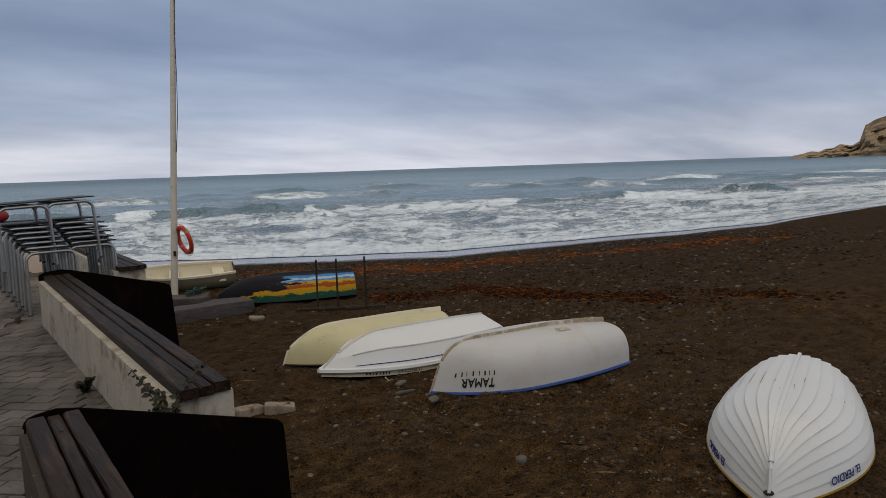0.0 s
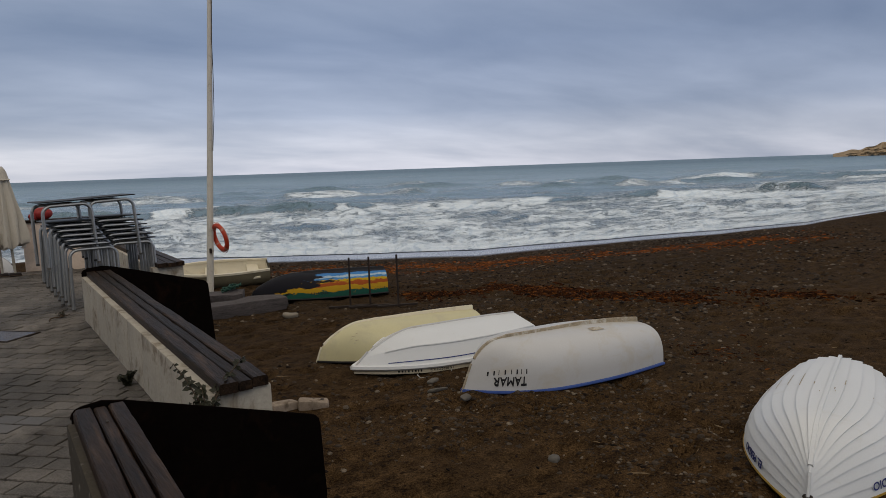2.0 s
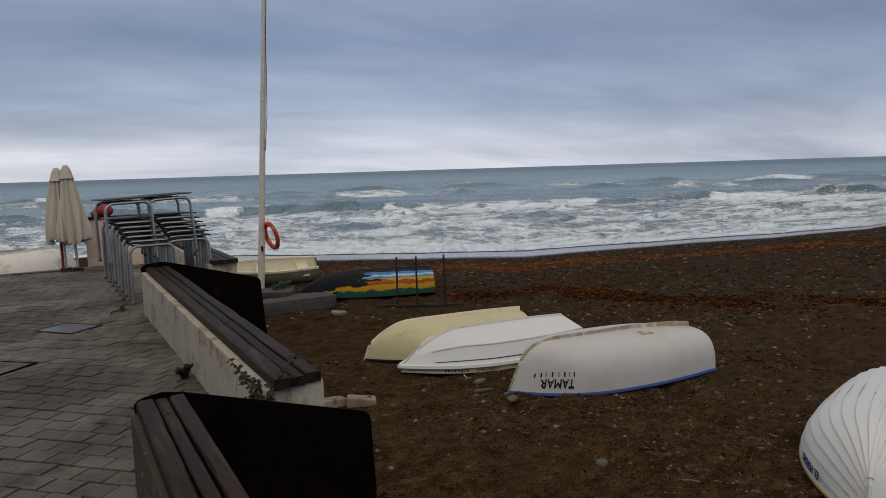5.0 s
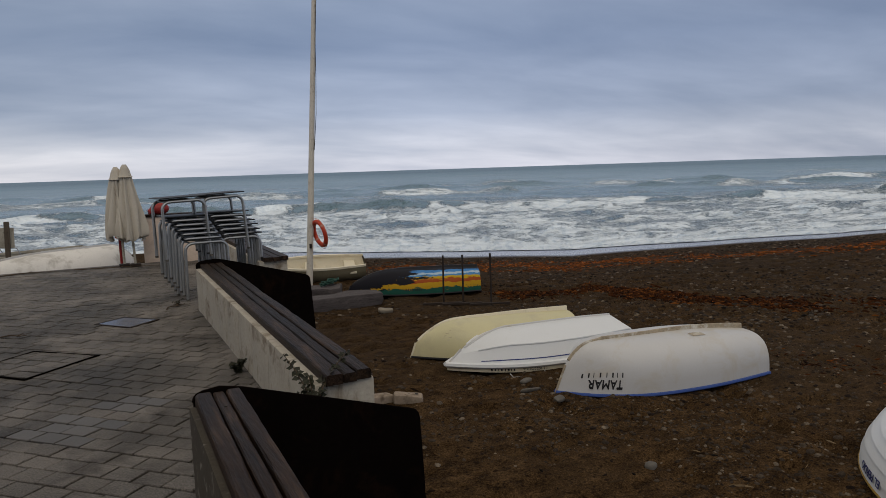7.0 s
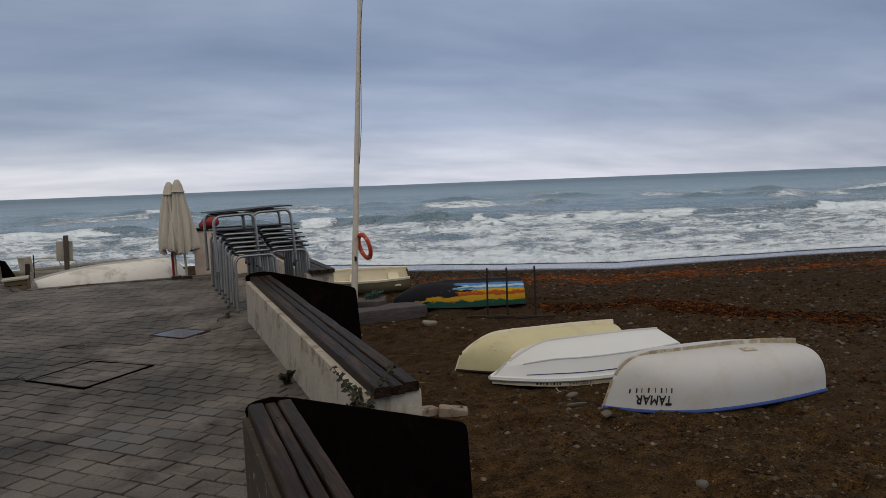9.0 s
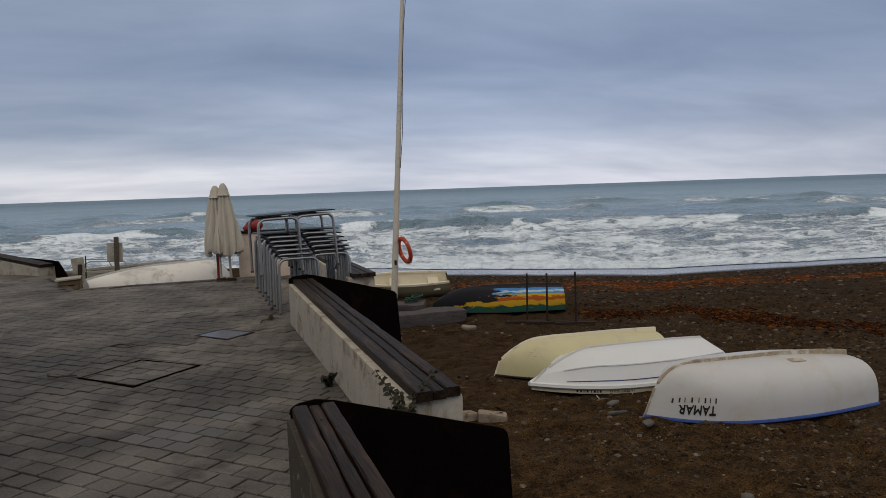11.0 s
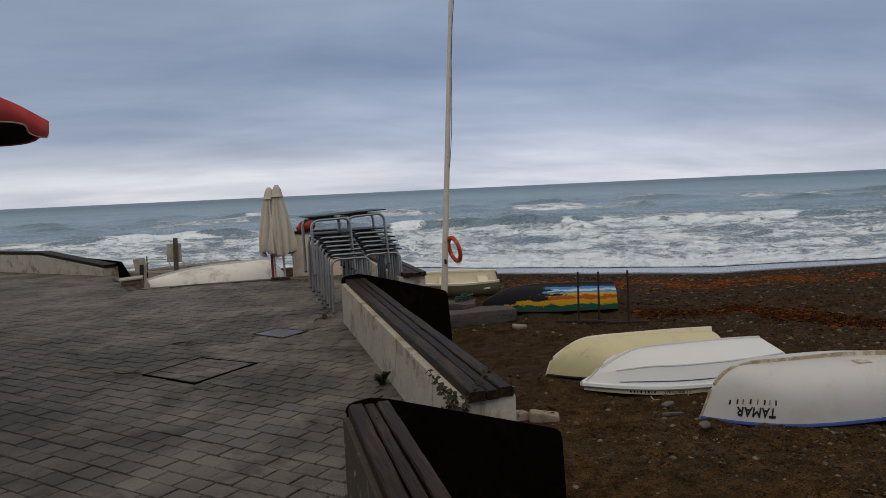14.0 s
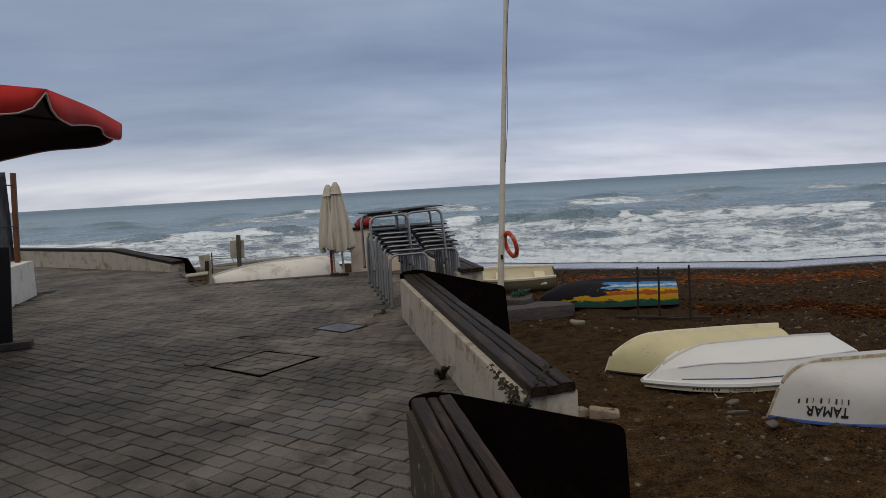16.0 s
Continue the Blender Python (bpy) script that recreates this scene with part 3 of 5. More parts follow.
def far_left_wall():
    """The low wall that slopes down at its end, seen across the paving."""
    a, b = Vector((-3.55, 17.55, 0)), Vector((-12.4, 26.6, 0))
    d = (b - a).normalized()
    turn = Matrix.Translation(a) @ Matrix.Rotation(math.atan2(d.y, d.x), 4, "Z")
    length = (b - a).length
    ob = thing("low_wall", "cream seat wall with a sloping end and dark top", "wall", turn, kind="structure")
    part("wall_face", prism(B(), [(0, -0.6), (0, 0.17), (2.6, 0.45), (length, 0.45), (length, -0.6)], -0.2, 0.2, "y"), M_PLASTER, ob)
    part("plank", prism(B(), [(-0.02, 0.18), (-0.02, 0.245), (2.6, 0.525), (length, 0.525), (length, 0.46), (2.6, 0.46)], -0.16, 0.16, "y"), M_WOOD, ob)
    sc = thing("steel_screen", "black steel screen at the sloping wall's end", "screen", turn, group="black steel screens")
    part("sheet", prism(B(), [(-0.9, -0.6), (-0.1, 0.28), (0.1, 0.30), (1.3, 0.36), (1.3, -0.6)], -0.24, -0.215, "y"), M_PANEL, sc)


far_left_wall()


# ---- boats ----
def hull_curves(s, u):
    """Half beam, keel height and sheer height at u, from the transom (0) to the bow (1), the right way up."""
    Bm, D = s["beam"] / 2, s["depth"]
    if u < 0.42:
        b = Bm * (s["transom"] + (1 - s["transom"]) * math.sin(math.pi / 2 * u / 0.42))
    else:
        b = Bm * (1 - ((u - 0.42) / 0.58) ** s["bow"])
    k = D * s["rocker"] * max(0, 1 - u / 0.45) ** 2
    if u > s["foot"]:
        k += D * s["rise"] * ((u - s["foot"]) / (1 - s["foot"])) ** s["stem"]
    z = D * (1 + s["sheer"] * (u - 0.35) ** 2)
    return max(b, 0.004), k, z


def hull_at(s, u, v, side, out=0.0):
    """A point on the upturned hull: v runs from the keel (0) to the gunwale (1)."""
    b, k, z = hull_curves(s, u)
    if s["chine"]:
        cv, cy, cz = 0.45, 0.80, 0.34
        if v < cv:
            y, h = cy * v / cv, cz * v / cv
        else:
            q = (v - cv) / (1 - cv)
            y, h = cy + (1 - cy) * q, cz + (1 - cz) * q
    else:
        q = v * math.pi / 2
        y, h = math.sin(q) ** s["round"], 1 - math.cos(q) ** s["round"]
    top = s["depth"] * (1 + s["sheer"] * 0.42)
    if s["laps"]:
        w_ = v * s["laps"]
        out += 0.018 * (w_ - math.floor(w_)) * min(1, b / 0.15)
    x = s["length"] * (u - 0.5) - s["rake"] * s["length"] * (1 - h) * smooth01((u - 0.55) / 0.45)
    x += s["tuck"] * s["length"] * (1 - h) * smooth01(1 - u / 0.3)
    a = v * math.pi / 2
    return Vector((x, side * (b * y + out * math.sin(a)), top - (k + (z - k) * h) + out * (0.25 + 0.75 * math.cos(a))))


def upturned_boat(name, label, s, m, hull_mat, trim_mat, trim_label, trim=0.03, keel=0.035, group="upturned rowing boats"):
    ob = thing(name, label, "boat", m, group=group)
    bm = B()
    uv = bm.loops.layers.uv.new("hull")
    NU, laps = 40, s["laps"]
    ch = [0.0, 0.15, 0.3, 0.43, 0.45, 0.47, 0.6, 0.75, 0.9, 1.0] if s["chine"] else [j / 14 for j in range(15)]
    vs = sorted([k / laps + e for k in range(laps) for e in (0.0, 0.33 / laps, 0.66 / laps, 0.998 / laps)]) if laps else ch
    coords = {}
    rows = []
    for i in range(NU + 1):
        u = i / NU
        row = []
        for side in (-1, 1):
            for v in (vs[::-1] if side < 0 else vs[1:]):
                vert = bm.verts.new(hull_at(s, u, v, side))
                coords[vert] = (u, v)
                row.append(vert)
        rows.append(row)
    grid_faces(bm, rows)
    bm.faces.new(rows[0])
    # the inside of the shell
    shell = [[bm.verts.new(Vector((v.co.x * 0.985, v.co.y * 0.965, v.co.z - 0.025 if v.co.z > 0.06 else v.co.z))) for v in row] for row in rows]
    for row_o, row_i in zip(rows, shell):
        for a, b in zip(row_o, row_i):
            coords[b] = coords[a]
    grid_faces(bm, shell)
    for k in (0, -1):
        for i in range(NU):
            bm.faces.new((rows[i][k], rows[i + 1][k], shell[i + 1][k], shell[i][k]))
    for f in bm.faces:
        for loop in f.loops:
            loop[uv].uv = coords[loop.vert]
    part("hull", bm, hull_mat, ob, smooth=True)
    # rubbing strip round the gunwale
    for side in (-1, 1):
        pts = [hull_at(s, i / 32, 1, side, 0.008) + Vector((0, 0, trim * 0.4)) for i in range(33)]
        part("rubbing_strip", tube(B(), pts, trim * 0.55, 6), trim_mat, ob, trim_label, smooth=True)
    pts = [hull_at(s, 0, 1, -1) + Vector((-0.005, 0, trim * 0.4)), hull_at(s, 0, 1, 1) + Vector((-0.005, 0, trim * 0.4))]
    part("transom_strip", tube(B(), pts, trim * 0.5, 6), trim_mat, ob, trim_label)
    # keel and skeg
    bm = B()
    rows = []
    for i in range(37):
        u = i / 36 * 0.985
        p = hull_at(s, u, 0, 1)
        rise = keel + s["skeg"] * max(0, 1 - u / 0.55)
        if u > s["foot"]:
            rise = keel * 0.6
        n = Vector((0, 0, 1)) if u < s["foot"] else Vector((0.6, 0, 0.8))
        w_ = 0.016
        rows.append([bm.verts.new(p + Vector((0, -w_ * 1.6, -0.012))), bm.verts.new(p + n * rise + Vector((0, -w_, 0))), bm.verts.new(p + n * rise + Vector((0, w_, 0))), bm.verts.new(p + Vector((0, w_ * 1.6, -0.012)))])
    grid_faces(bm, rows, True)
    bm.faces.new(rows[0])
    bm.faces.new(rows[-1][::-1])
    part("keel", bm, s["keel_mat"], ob, "scuffed keel strip")
    stem = [hull_at(s, 1.0, j / 8, 0) + Vector((0.004, 0, 0)) for j in range(9)]
    part("stem_post", tube(B(), stem, 0.016, 6), s["keel_mat"], ob, smooth=True)
    return ob


def letters(text, size):
    """A flat mesh of text with its lower left at the origin."""
    cu = bpy.data.curves.new("letters", "FONT")
    cu.body, cu.size, cu.resolution_u, cu.offset = text, size, 3, 0.0
    tmp = new("letters", cu)
    bpy.context.view_layer.update()
    me = bpy.data.meshes.new_from_object(tmp.evaluated_get(bpy.context.evaluated_depsgraph_get()))
    bpy.data.objects.remove(tmp)
    return me


def on_hull(ob, s, name, source, mat, u0, du, v0, dv, side, label):
    """Bends a flat mesh, given in a frame of 1 by 1, onto the hull: x runs by du from u0, y by dv from v0."""
    bm = B()
    bm.from_mesh(source)
    bmesh.ops.triangulate(bm, faces=bm.faces)
    bmesh.ops.subdivide_edges(bm, edges=[e for e in bm.edges if e.calc_length() > 0.05], cuts=2)
    bmesh.ops.triangulate(bm, faces=bm.faces)
    for v in bm.verts:
        v.co = hull_at(dict(s, laps=0), u0 + du * v.co.x, v0 + dv * v.co.y, side, (0.006 if not s["laps"] else 0.021) + 0.1 * v.co.z)
    return part(name, bm, mat, ob, label)


def unit_letters(text, stretch, bold=0.0):
    me = letters(text, 1.0)
    if bold:
        # a second and third coat, a hair apart, thicken the strokes
        co = [v.co.copy() for v in me.vertices]
        tri = [tuple(p.vertices) for p in me.polygons]
        n = len(co)
        shifts = [(0, 0), (bold, 0), (0.5 * bold, bold), (0.5 * bold, -0.6 * bold)]
        coats = [(v.x + dx, v.y + dy, k) for k, (dx, dy) in enumerate(shifts) for v in co]
        me = bpy.data.meshes.new("letters")
        me.from_pydata(coats, [], [tuple(i + n * k for i in t) for k in range(len(shifts)) for t in tri])
    xs = [v.co.x for v in me.vertices]
    ys = [v.co.y for v in me.vertices]
    for v in me.vertices:
        v.co = ((v.co.x - min(xs)) / (max(xs) - min(xs)) * stretch, (v.co.y - min(ys)) / (max(ys) - min(ys)), 0.01 * v.co.z)
    return me


def unit_bars(widths):
    """A row of plain bars in a frame of 1 by 1."""
    bm = B()
    total = sum(widths)
    x = 0.0
    for i, wd in enumerate(widths):
        if i % 2 == 0:
            vs = [bm.verts.new(p) for p in ((x / total, 0, 0), ((x + wd) / total, 0, 0), ((x + wd) / total, 1, 0), (x / total, 1, 0))]
            bm.faces.new(vs)
        x += wd
    if len(widths) == 1:
        bm.clear()
        bmesh.ops.create_grid(bm, x_segments=30, y_segments=4, size=0.5, matrix=pose(0.5, 0.5, 0))
    me = bpy.data.meshes.new("bars")
    bm.to_mesh(me)
    bm.free()
    return me


ROUND = dict(length=2.8, beam=1.35, depth=0.6, transom=0.78, bow=2.4, rocker=0.05, foot=0.80, rise=0.55, stem=2.6, sheer=0.15, chine=False, laps=0, rake=0.03, round=0.72, skeg=0.05, tuck=0.0, keel_mat=M_KEEL)
BARS = [1.0, 1.2, 0.6, 1.0, 1.2, 1.2, 0.6, 1.6, 1.1, 1.4, 0.5, 1.1, 1.0, 1.2, 1.1]


def bar_spans(widths):
    """Start and width of every other bar of a row that is 1 long."""
    total, x, out = sum(widths), 0.0, []
    for i, wd in enumerate(widths):
        if i % 2 == 0:
            out.append((x / total, wd / total))
        x += wd
    return out


def boats():
    # the white round-bottomed one with the blue edge
    s = dict(ROUND, length=2.95, beam=1.38, depth=0.61, rocker=0.15, bow=2.9, foot=0.80, rise=0.45, stem=3.0, sheer=0.06, round=0.62, rake=0.05, skeg=0.03)
    ob = upturned_boat("rowing_boat", "white upturned rowing boat with a blue gunwale strip", s, pose(6.33, 6.98, SAND - 0.01, 0, 0, 174), M_WHITE, M_BLUE, "blue rubbing strip", 0.04)
    on_hull(ob, s, "name_lettering", unit_letters("TAMAR", 1, 0.045), M_BLACK, 0.785, 0.125, 0.885, 0.085, 1, "black painted boat name, upside down")
    for x0, wd in bar_spans(BARS):
        on_hull(ob, s, "registration_bar", unit_bars([1]), M_BLACK, 0.785 + 0.155 * x0, 0.155 * wd * 0.5, 0.795, 0.062, 1, "thin black painted mark")
    on_hull(ob, s, "repair_patch", unit_bars([1]), M_KEEL, 0.30, 0.07, 0.10, 0.10, 1, "grey-brown repair patch")
    # the white one with the hard chine and the wide rim
    s = dict(ROUND, length=3.10, beam=1.46, depth=0.455, tuck=0.09, transom=0.72, bow=2.5, foot=0.72, rise=0.55, stem=1.7, sheer=0.1, chine=True, rake=0.08, skeg=0.0, keel_mat=M_WHITE)
    ob = upturned_boat("motor_dinghy", "white upturned dinghy with a hard chine and wide rim", s, pose(5.64, 8.66, SAND + 0.06, 0, 0, 177), M_WHITE_CLEAN, M_WHITE_CLEAN, "white moulded rim", 0.07, keel=0.012)
    on_hull(ob, s, "pinstripe", unit_bars([1]), M_NAVY, 0.16, 0.72, 0.80, 0.022, 1, "dark blue painted line")
    for side in (-1, 1):
        part("chine_strake", tube(B(), [hull_at(s, 0.01 + 0.90 * i / 24, 0.46, side, 0.004) for i in range(25)], 0.014, 6), M_WHITE_CLEAN, ob, "moulded ridge along the chine", smooth=True)
    rim = dict(s, beam=1.50, length=3.06, depth=0.09, chine=False, round=0.3, rocker=0, rise=0, sheer=0, rake=0.0)
    bm = B()
    rows = []
    for i in range(41):
        a = hull_at(rim, i / 40, 1, -1)
        b = hull_at(rim, i / 40, 1, 1)
        rows.append([bm.verts.new((a.x, a.y, 0.055)), bm.verts.new((a.x, a.y * 0.97, -0.055)), bm.verts.new((b.x, b.y * 0.97, -0.055)), bm.verts.new((b.x, b.y, 0.055))])
    grid_faces(bm, rows, True)
    bm.faces.new(rows[0])
    bm.faces.new(rows[-1][::-1])
    part("rim", bm, M_CREAM, ob, "cream moulded rim lying on the sand", smooth=True)
    for text, x0, wd in (("LA PEREGRINA", 0.30, 0.34),):
        bm = B()
        bm.from_mesh(unit_letters(text, 1))
        for v in bm.verts:
            u = (x0 + wd * v.co.x) / rim["length"] + 0.5
            p = hull_at(rim, u, 1, 1)
            v.co = Vector((p.x, p.y * 0.985 + 0.006, -0.03 + 0.06 * (1 - v.co.y)))
        part("name_lettering", bm, M_BLACK, ob, "small black boat name, upside down")
    for x0, wd in bar_spans(BARS):
        bm = B()
        bm.from_mesh(unit_bars([1]))
        for v in bm.verts:
            u = (0.74 + 0.30 * (x0 + wd * v.co.x)) / rim["length"] + 0.5
            p = hull_at(rim, u, 1, 1)
            v.co = Vector((p.x, p.y * 0.985 + 0.008, 0.03 - 0.06 * v.co.y))
        part("registration_bar", bm, M_BLACK, ob, "small black painted mark")
    part("grab_rail", tube(B(), [(0.35, 0.72, -0.03), (0.37, 0.77, -0.07), (0.85, 0.73, -0.07), (0.87, 0.67, -0.03)], 0.009, 6), M_ALU, ob, "thin metal grab rail")
    # the pale yellow one
    s = dict(ROUND, length=2.66, beam=1.29, depth=0.53, bow=2.3, foot=0.68, rise=0.60, stem=2.4, sheer=0.05, round=0.75, rake=0.03, skeg=0.035, keel_mat=M_CREAM)
    ob = upturned_boat("rowing_boat", "pale yellow upturned rowing boat with scratches", s, pose(5.27, 9.48, SAND - 0.01, 0, 0, 171), M_YELLOW, M_BLACK, "black rubbing strip", 0.03)
    for k in range(5):
        on_hull(ob, s, "scratch", unit_bars([1]), M_KEEL, 0.80 + 0.015 * (k % 3), 0.012 + 0.008 * (k % 2), 0.42 + 0.06 * k, 0.012, 1, "brown scratch in the paint")
    # the lapped white one with the ochre edge
    s = dict(ROUND, length=2.80, beam=1.46, depth=0.60, rocker=0.05, transom=0.84, bow=2.1, foot=0.72, rise=0.5, stem=2.6, sheer=0.12, round=1.0, laps=9, rake=0.04, skeg=0.015, keel_mat=M_WHITE_CLEAN)
    ob = upturned_boat("clinker_boat", "white upturned clinker dinghy with an ochre edge", s, pose(6.52, 3.38, SAND - 0.01, 0, 0, 202.5), M_WHITE_CLEAN, M_GOLD, "ochre rubbing strip", 0.026, keel=0.02)
    on_hull(ob, s, "name_lettering", unit_letters("EL PERDIO", 1, 0.03), M_NAVY, 0.66, 0.15, 0.86, 0.075, 1, "dark blue boat name, upside down")
    on_hull(ob, s, "name_lettering", unit_letters("EL PERDIO", 1, 0.03), M_NAVY, 0.81, -0.15, 0.86, 0.075, -1, "dark blue boat name, upside down")
    part("bow_ring", tube(B(), [hull_at(s, 0.995, 0.72, 0) + Vector((0.03 + 0.03 * math.cos(a), 0.03 * math.sin(a), 0)) for a in (2 * math.pi * i / 10 for i in range(11))], 0.012, 5), M_IRON, ob, "rusty mooring shackle")
    for k, (u, v, du, side) in enumerate(((0.30, 0.222, 0.16, -1), (0.28, 0.333, 0.14, -1), (0.30, 0.444, 0.12, -1), (0.31, 0.555, 0.07, -1), (0.42, 0.11, 0.03, -1), (0.36, 0.111, 0.06, 1), (0.44, 0.333, 0.012, 1), (0.43, 0.444, 0.018, 1), (0.50, 0.06, 0.015, 1), (0.53, 0.05, 0.01, -1), (0.47, 0.05, 0.02, 1))):
        on_hull(ob, s, "scuff", unit_bars([1]), M_KEEL, u, du, v - 0.004, 0.007, side, "dark scuff along a plank edge")
    # the hand-painted one
    s = dict(ROUND, length=3.1, beam=1.32, depth=0.53, bow=2.3, foot=0.62, rise=0.65, stem=2.2, sheer=0.05, round=0.75, rake=0.03, skeg=0.02, keel_mat=M_BLACK)
    ob = upturned_boat("painted_boat", "upturned boat painted in blue, yellow, orange and green bands", s, pose(6.28, 14.98, SAND + 0.02, 0, 0, 161), M_STRIPES, M_BLACK, "dark rubbing strip", 0.03)
    for x0, wd in bar_spans(BARS):
        on_hull(ob, s, "registration_bar", unit_bars([1]), M_BLACK, 0.45 + 0.12 * x0, 0.12 * wd, 0.88, 0.05, 1, "dark painted mark")
    # the long white one beyond the paving's end
    s = dict(ROUND, length=3.4, beam=1.30, depth=0.66, transom=0.30, bow=2.6, foot=0.84, rise=0.5, stem=1.8, sheer=0.05, rocker=0.22, round=0.85, rake=0.03, skeg=0.0, keel_mat=M_WHITE)
    ob = upturned_boat("rowing_boat", "long white upturned boat lying beyond the paving", s, pose(-1.02, 16.3, -0.50, 0, 0, 32), M_DULLWHITE, M_WHITE, "white rubbing strip", 0.04)
    part("spray_rail", tube(B(), [hull_at(s, 0.02 + 0.8 * i / 24, 0.80, -1, 0.0) for i in range(25)], 0.010, 6), M_WHITE, ob, "moulded ridge along the hull", smooth=True)


boats()


def open_boat(name, label, length, beam, depth, m, outer, inner, rail=False):
    ob = thing(name, label, "boat", m)
    s = dict(ROUND, length=length, beam=beam, depth=depth, bow=2.2, sheer=0.12, transom=0.75)
    top = s["depth"] * (1 + s["sheer"] * 0.42)

    def shell(scale, lift):
        bm = B()
        rows = []
        for i in range(31):
            row = []
            for side in (-1, 1):
                vs = [j / 10 for j in range(11)]
                for v in (vs[::-1] if side < 0 else vs[1:]):
                    p = hull_at(s, i / 30, v, side)
                    row.append(bm.verts.new((p.x * (0.5 + scale / 2), p.y * scale, max(top - p.z, lift))))
            rows.append(row)
        grid_faces(bm, rows)
        bm.faces.new(rows[0])
        return bm
    part("hull", shell(1.0, 0.0), outer, ob, smooth=True)
    part("lining", shell(0.94, 0.14), inner, ob, "pale moulded inside", smooth=True)
    for side in (-1, 1):
        bm = B()
        rows = []
        for i in range(31):
            p = hull_at(s, i / 30, 1, side)
            z = top - p.z
            rows.append([bm.verts.new((p.x, p.y * 1.02, z - 0.04)), bm.verts.new((p.x, p.y * 1.02, z + 0.012)), bm.verts.new((p.x, p.y * 0.90, z + 0.012)), bm.verts.new((p.x, p.y * 0.90, z - 0.04))])
        grid_faces(bm, rows, True)
        part("gunwale", bm, inner, ob, smooth=True)
    for x, wd in ((-0.36, 0.30), (0.02, 0.24)):
        part("thwart", box(B(), (length * x, 0, depth * 0.66), (wd, beam * 0.86, 0.06), bevel=0.015), inner, ob, "moulded seat", smooth=True)
    part("bow_deck", prism(B(), [(length * 0.28, -beam * 0.30), (length * 0.46, -0.05), (length * 0.46, 0.05), (length * 0.28, beam * 0.30)], depth * 0.93, depth * 0.99), inner, ob)
    if rail:
        for side in (-1, 1):
            part("rail", tube(B(), [(length * 0.05, side * beam * 0.44, depth), (length * 0.08, side * beam * 0.44, depth + 0.2), (length * 0.30, side * beam * 0.33, depth + 0.26), (length * 0.40, side * beam * 0.18, depth + 0.1)], 0.012, 6), M_ALU, ob, "metal hand rail", smooth=True)
    return ob


M_OLIVE = material("dull_olive_hull", (0.16, 0.14, 0.09), 0.6, 0.2, 30, 3, 0.05)
open_boat("open_boat", "cream open boat with an olive underside behind a pole", 2.9, 1.4, 0.52, pose(4.80, 18.55, SAND - 0.06, -9, 0, 165), M_OLIVE, M_CREAM)
open_boat("open_boat", "weathered wooden boat with hand rails on the bank", 3.2, 1.3, 0.62, pose(-2.0, 18.6, -0.66, 0, 0, 205), M_BOARD, M_BOARD, True)


# ---- pole and lifebuoy ----
def flag_pole():
    ob = thing("flag_pole", "tall leaning off-white painted flagpole in the sand", "pole")
    base, top = Vector((4.44, 17.5, SAND - 0.15)), Vector((5.03, 17.36, 7.6))
    pts = [base.lerp(top, i / 10) for i in range(11)]
    part("shaft", tube(B(), pts, [0.088 - 0.004 * i for i in range(11)], 14), M_POLE, ob, smooth=True)
    line = [p + Vector((0.05 + 0.03 * math.sin(i * 1.4), -0.085, 0)) for i, p in enumerate(pts[4:])]
    part("halyard", tube(B(), line, 0.008, 5), M_IRON, ob, "thin dark rope")
    part("cleat", box(B(), (4.50, 17.37, -0.25), (0.05, 0.08, 0.12), bevel=0.01), M_IRON, ob)
    ring = thing("lifebuoy", "orange lifebuoy with pale bands hung on a pole", "lifebuoy", pose(4.72, 17.24, 0.07, 13, 6, -79))
    bm = B()
    rows = []
    for i in range(32):
        a = 2 * math.pi * i / 32
        rows.append([bm.verts.new(((0.31 + 0.062 * math.cos(q)) * math.cos(a), 0.052 * math.sin(q), (0.31 + 0.062 * math.cos(q)) * math.sin(a))) for q in (2 * math.pi * j / 10 for j in range(10))])
    grid_faces(bm, rows + rows[:1], True)
    body = part("ring", bm, M_ORANGE, ring, smooth=True)
    for k in range(4):
        c = math.pi / 4 + k * math.pi / 2
        bm = B()
        rows = [[bm.verts.new(((0.31 + 0.066 * math.cos(q)) * math.cos(a), 0.056 * math.sin(q), (0.31 + 0.066 * math.cos(q)) * math.sin(a))) for q in (2 * math.pi * j / 10 for j in range(10))] for a in (c - 0.09, c, c + 0.09)]
        grid_faces(bm, rows, True)
        part("band", bm, M_BAND, body, "faded pale band", smooth=True)
    part("grab_line", tube(B(), [(0.40 * math.cos(a) + 0.02 * math.cos(4 * a), 0, 0.40 * math.sin(a)) for a in (2 * math.pi * i / 40 for i in range(41))], 0.006, 5), M_BAND, ring, "thin rope round the ring")


flag_pole()


# ---- rods, timbers, stones on the sand ----
def rods():
    for (x, y, top, lean) in ((6.22, 13.19, -0.22, 0.01), (6.56, 12.93, -0.21, 0.0), (7.05, 12.59, -0.18, -0.01)):
        ob = thing("iron_stake", "thin rusted iron stake standing in the sand", "stake", group="iron stakes")
        part("rod", tube(B(), [(x, y, SAND - 0.1), (x + lean, y, top)], 0.021, 8), M_IRON, ob, smooth=True)
        part("foot_bar", box(B(), (x - 0.05, y - 0.05, SAND + 0.03), (0.85, 0.05, 0.04), (0, 0, -22), 0.008), M_IRON, ob)


rods()


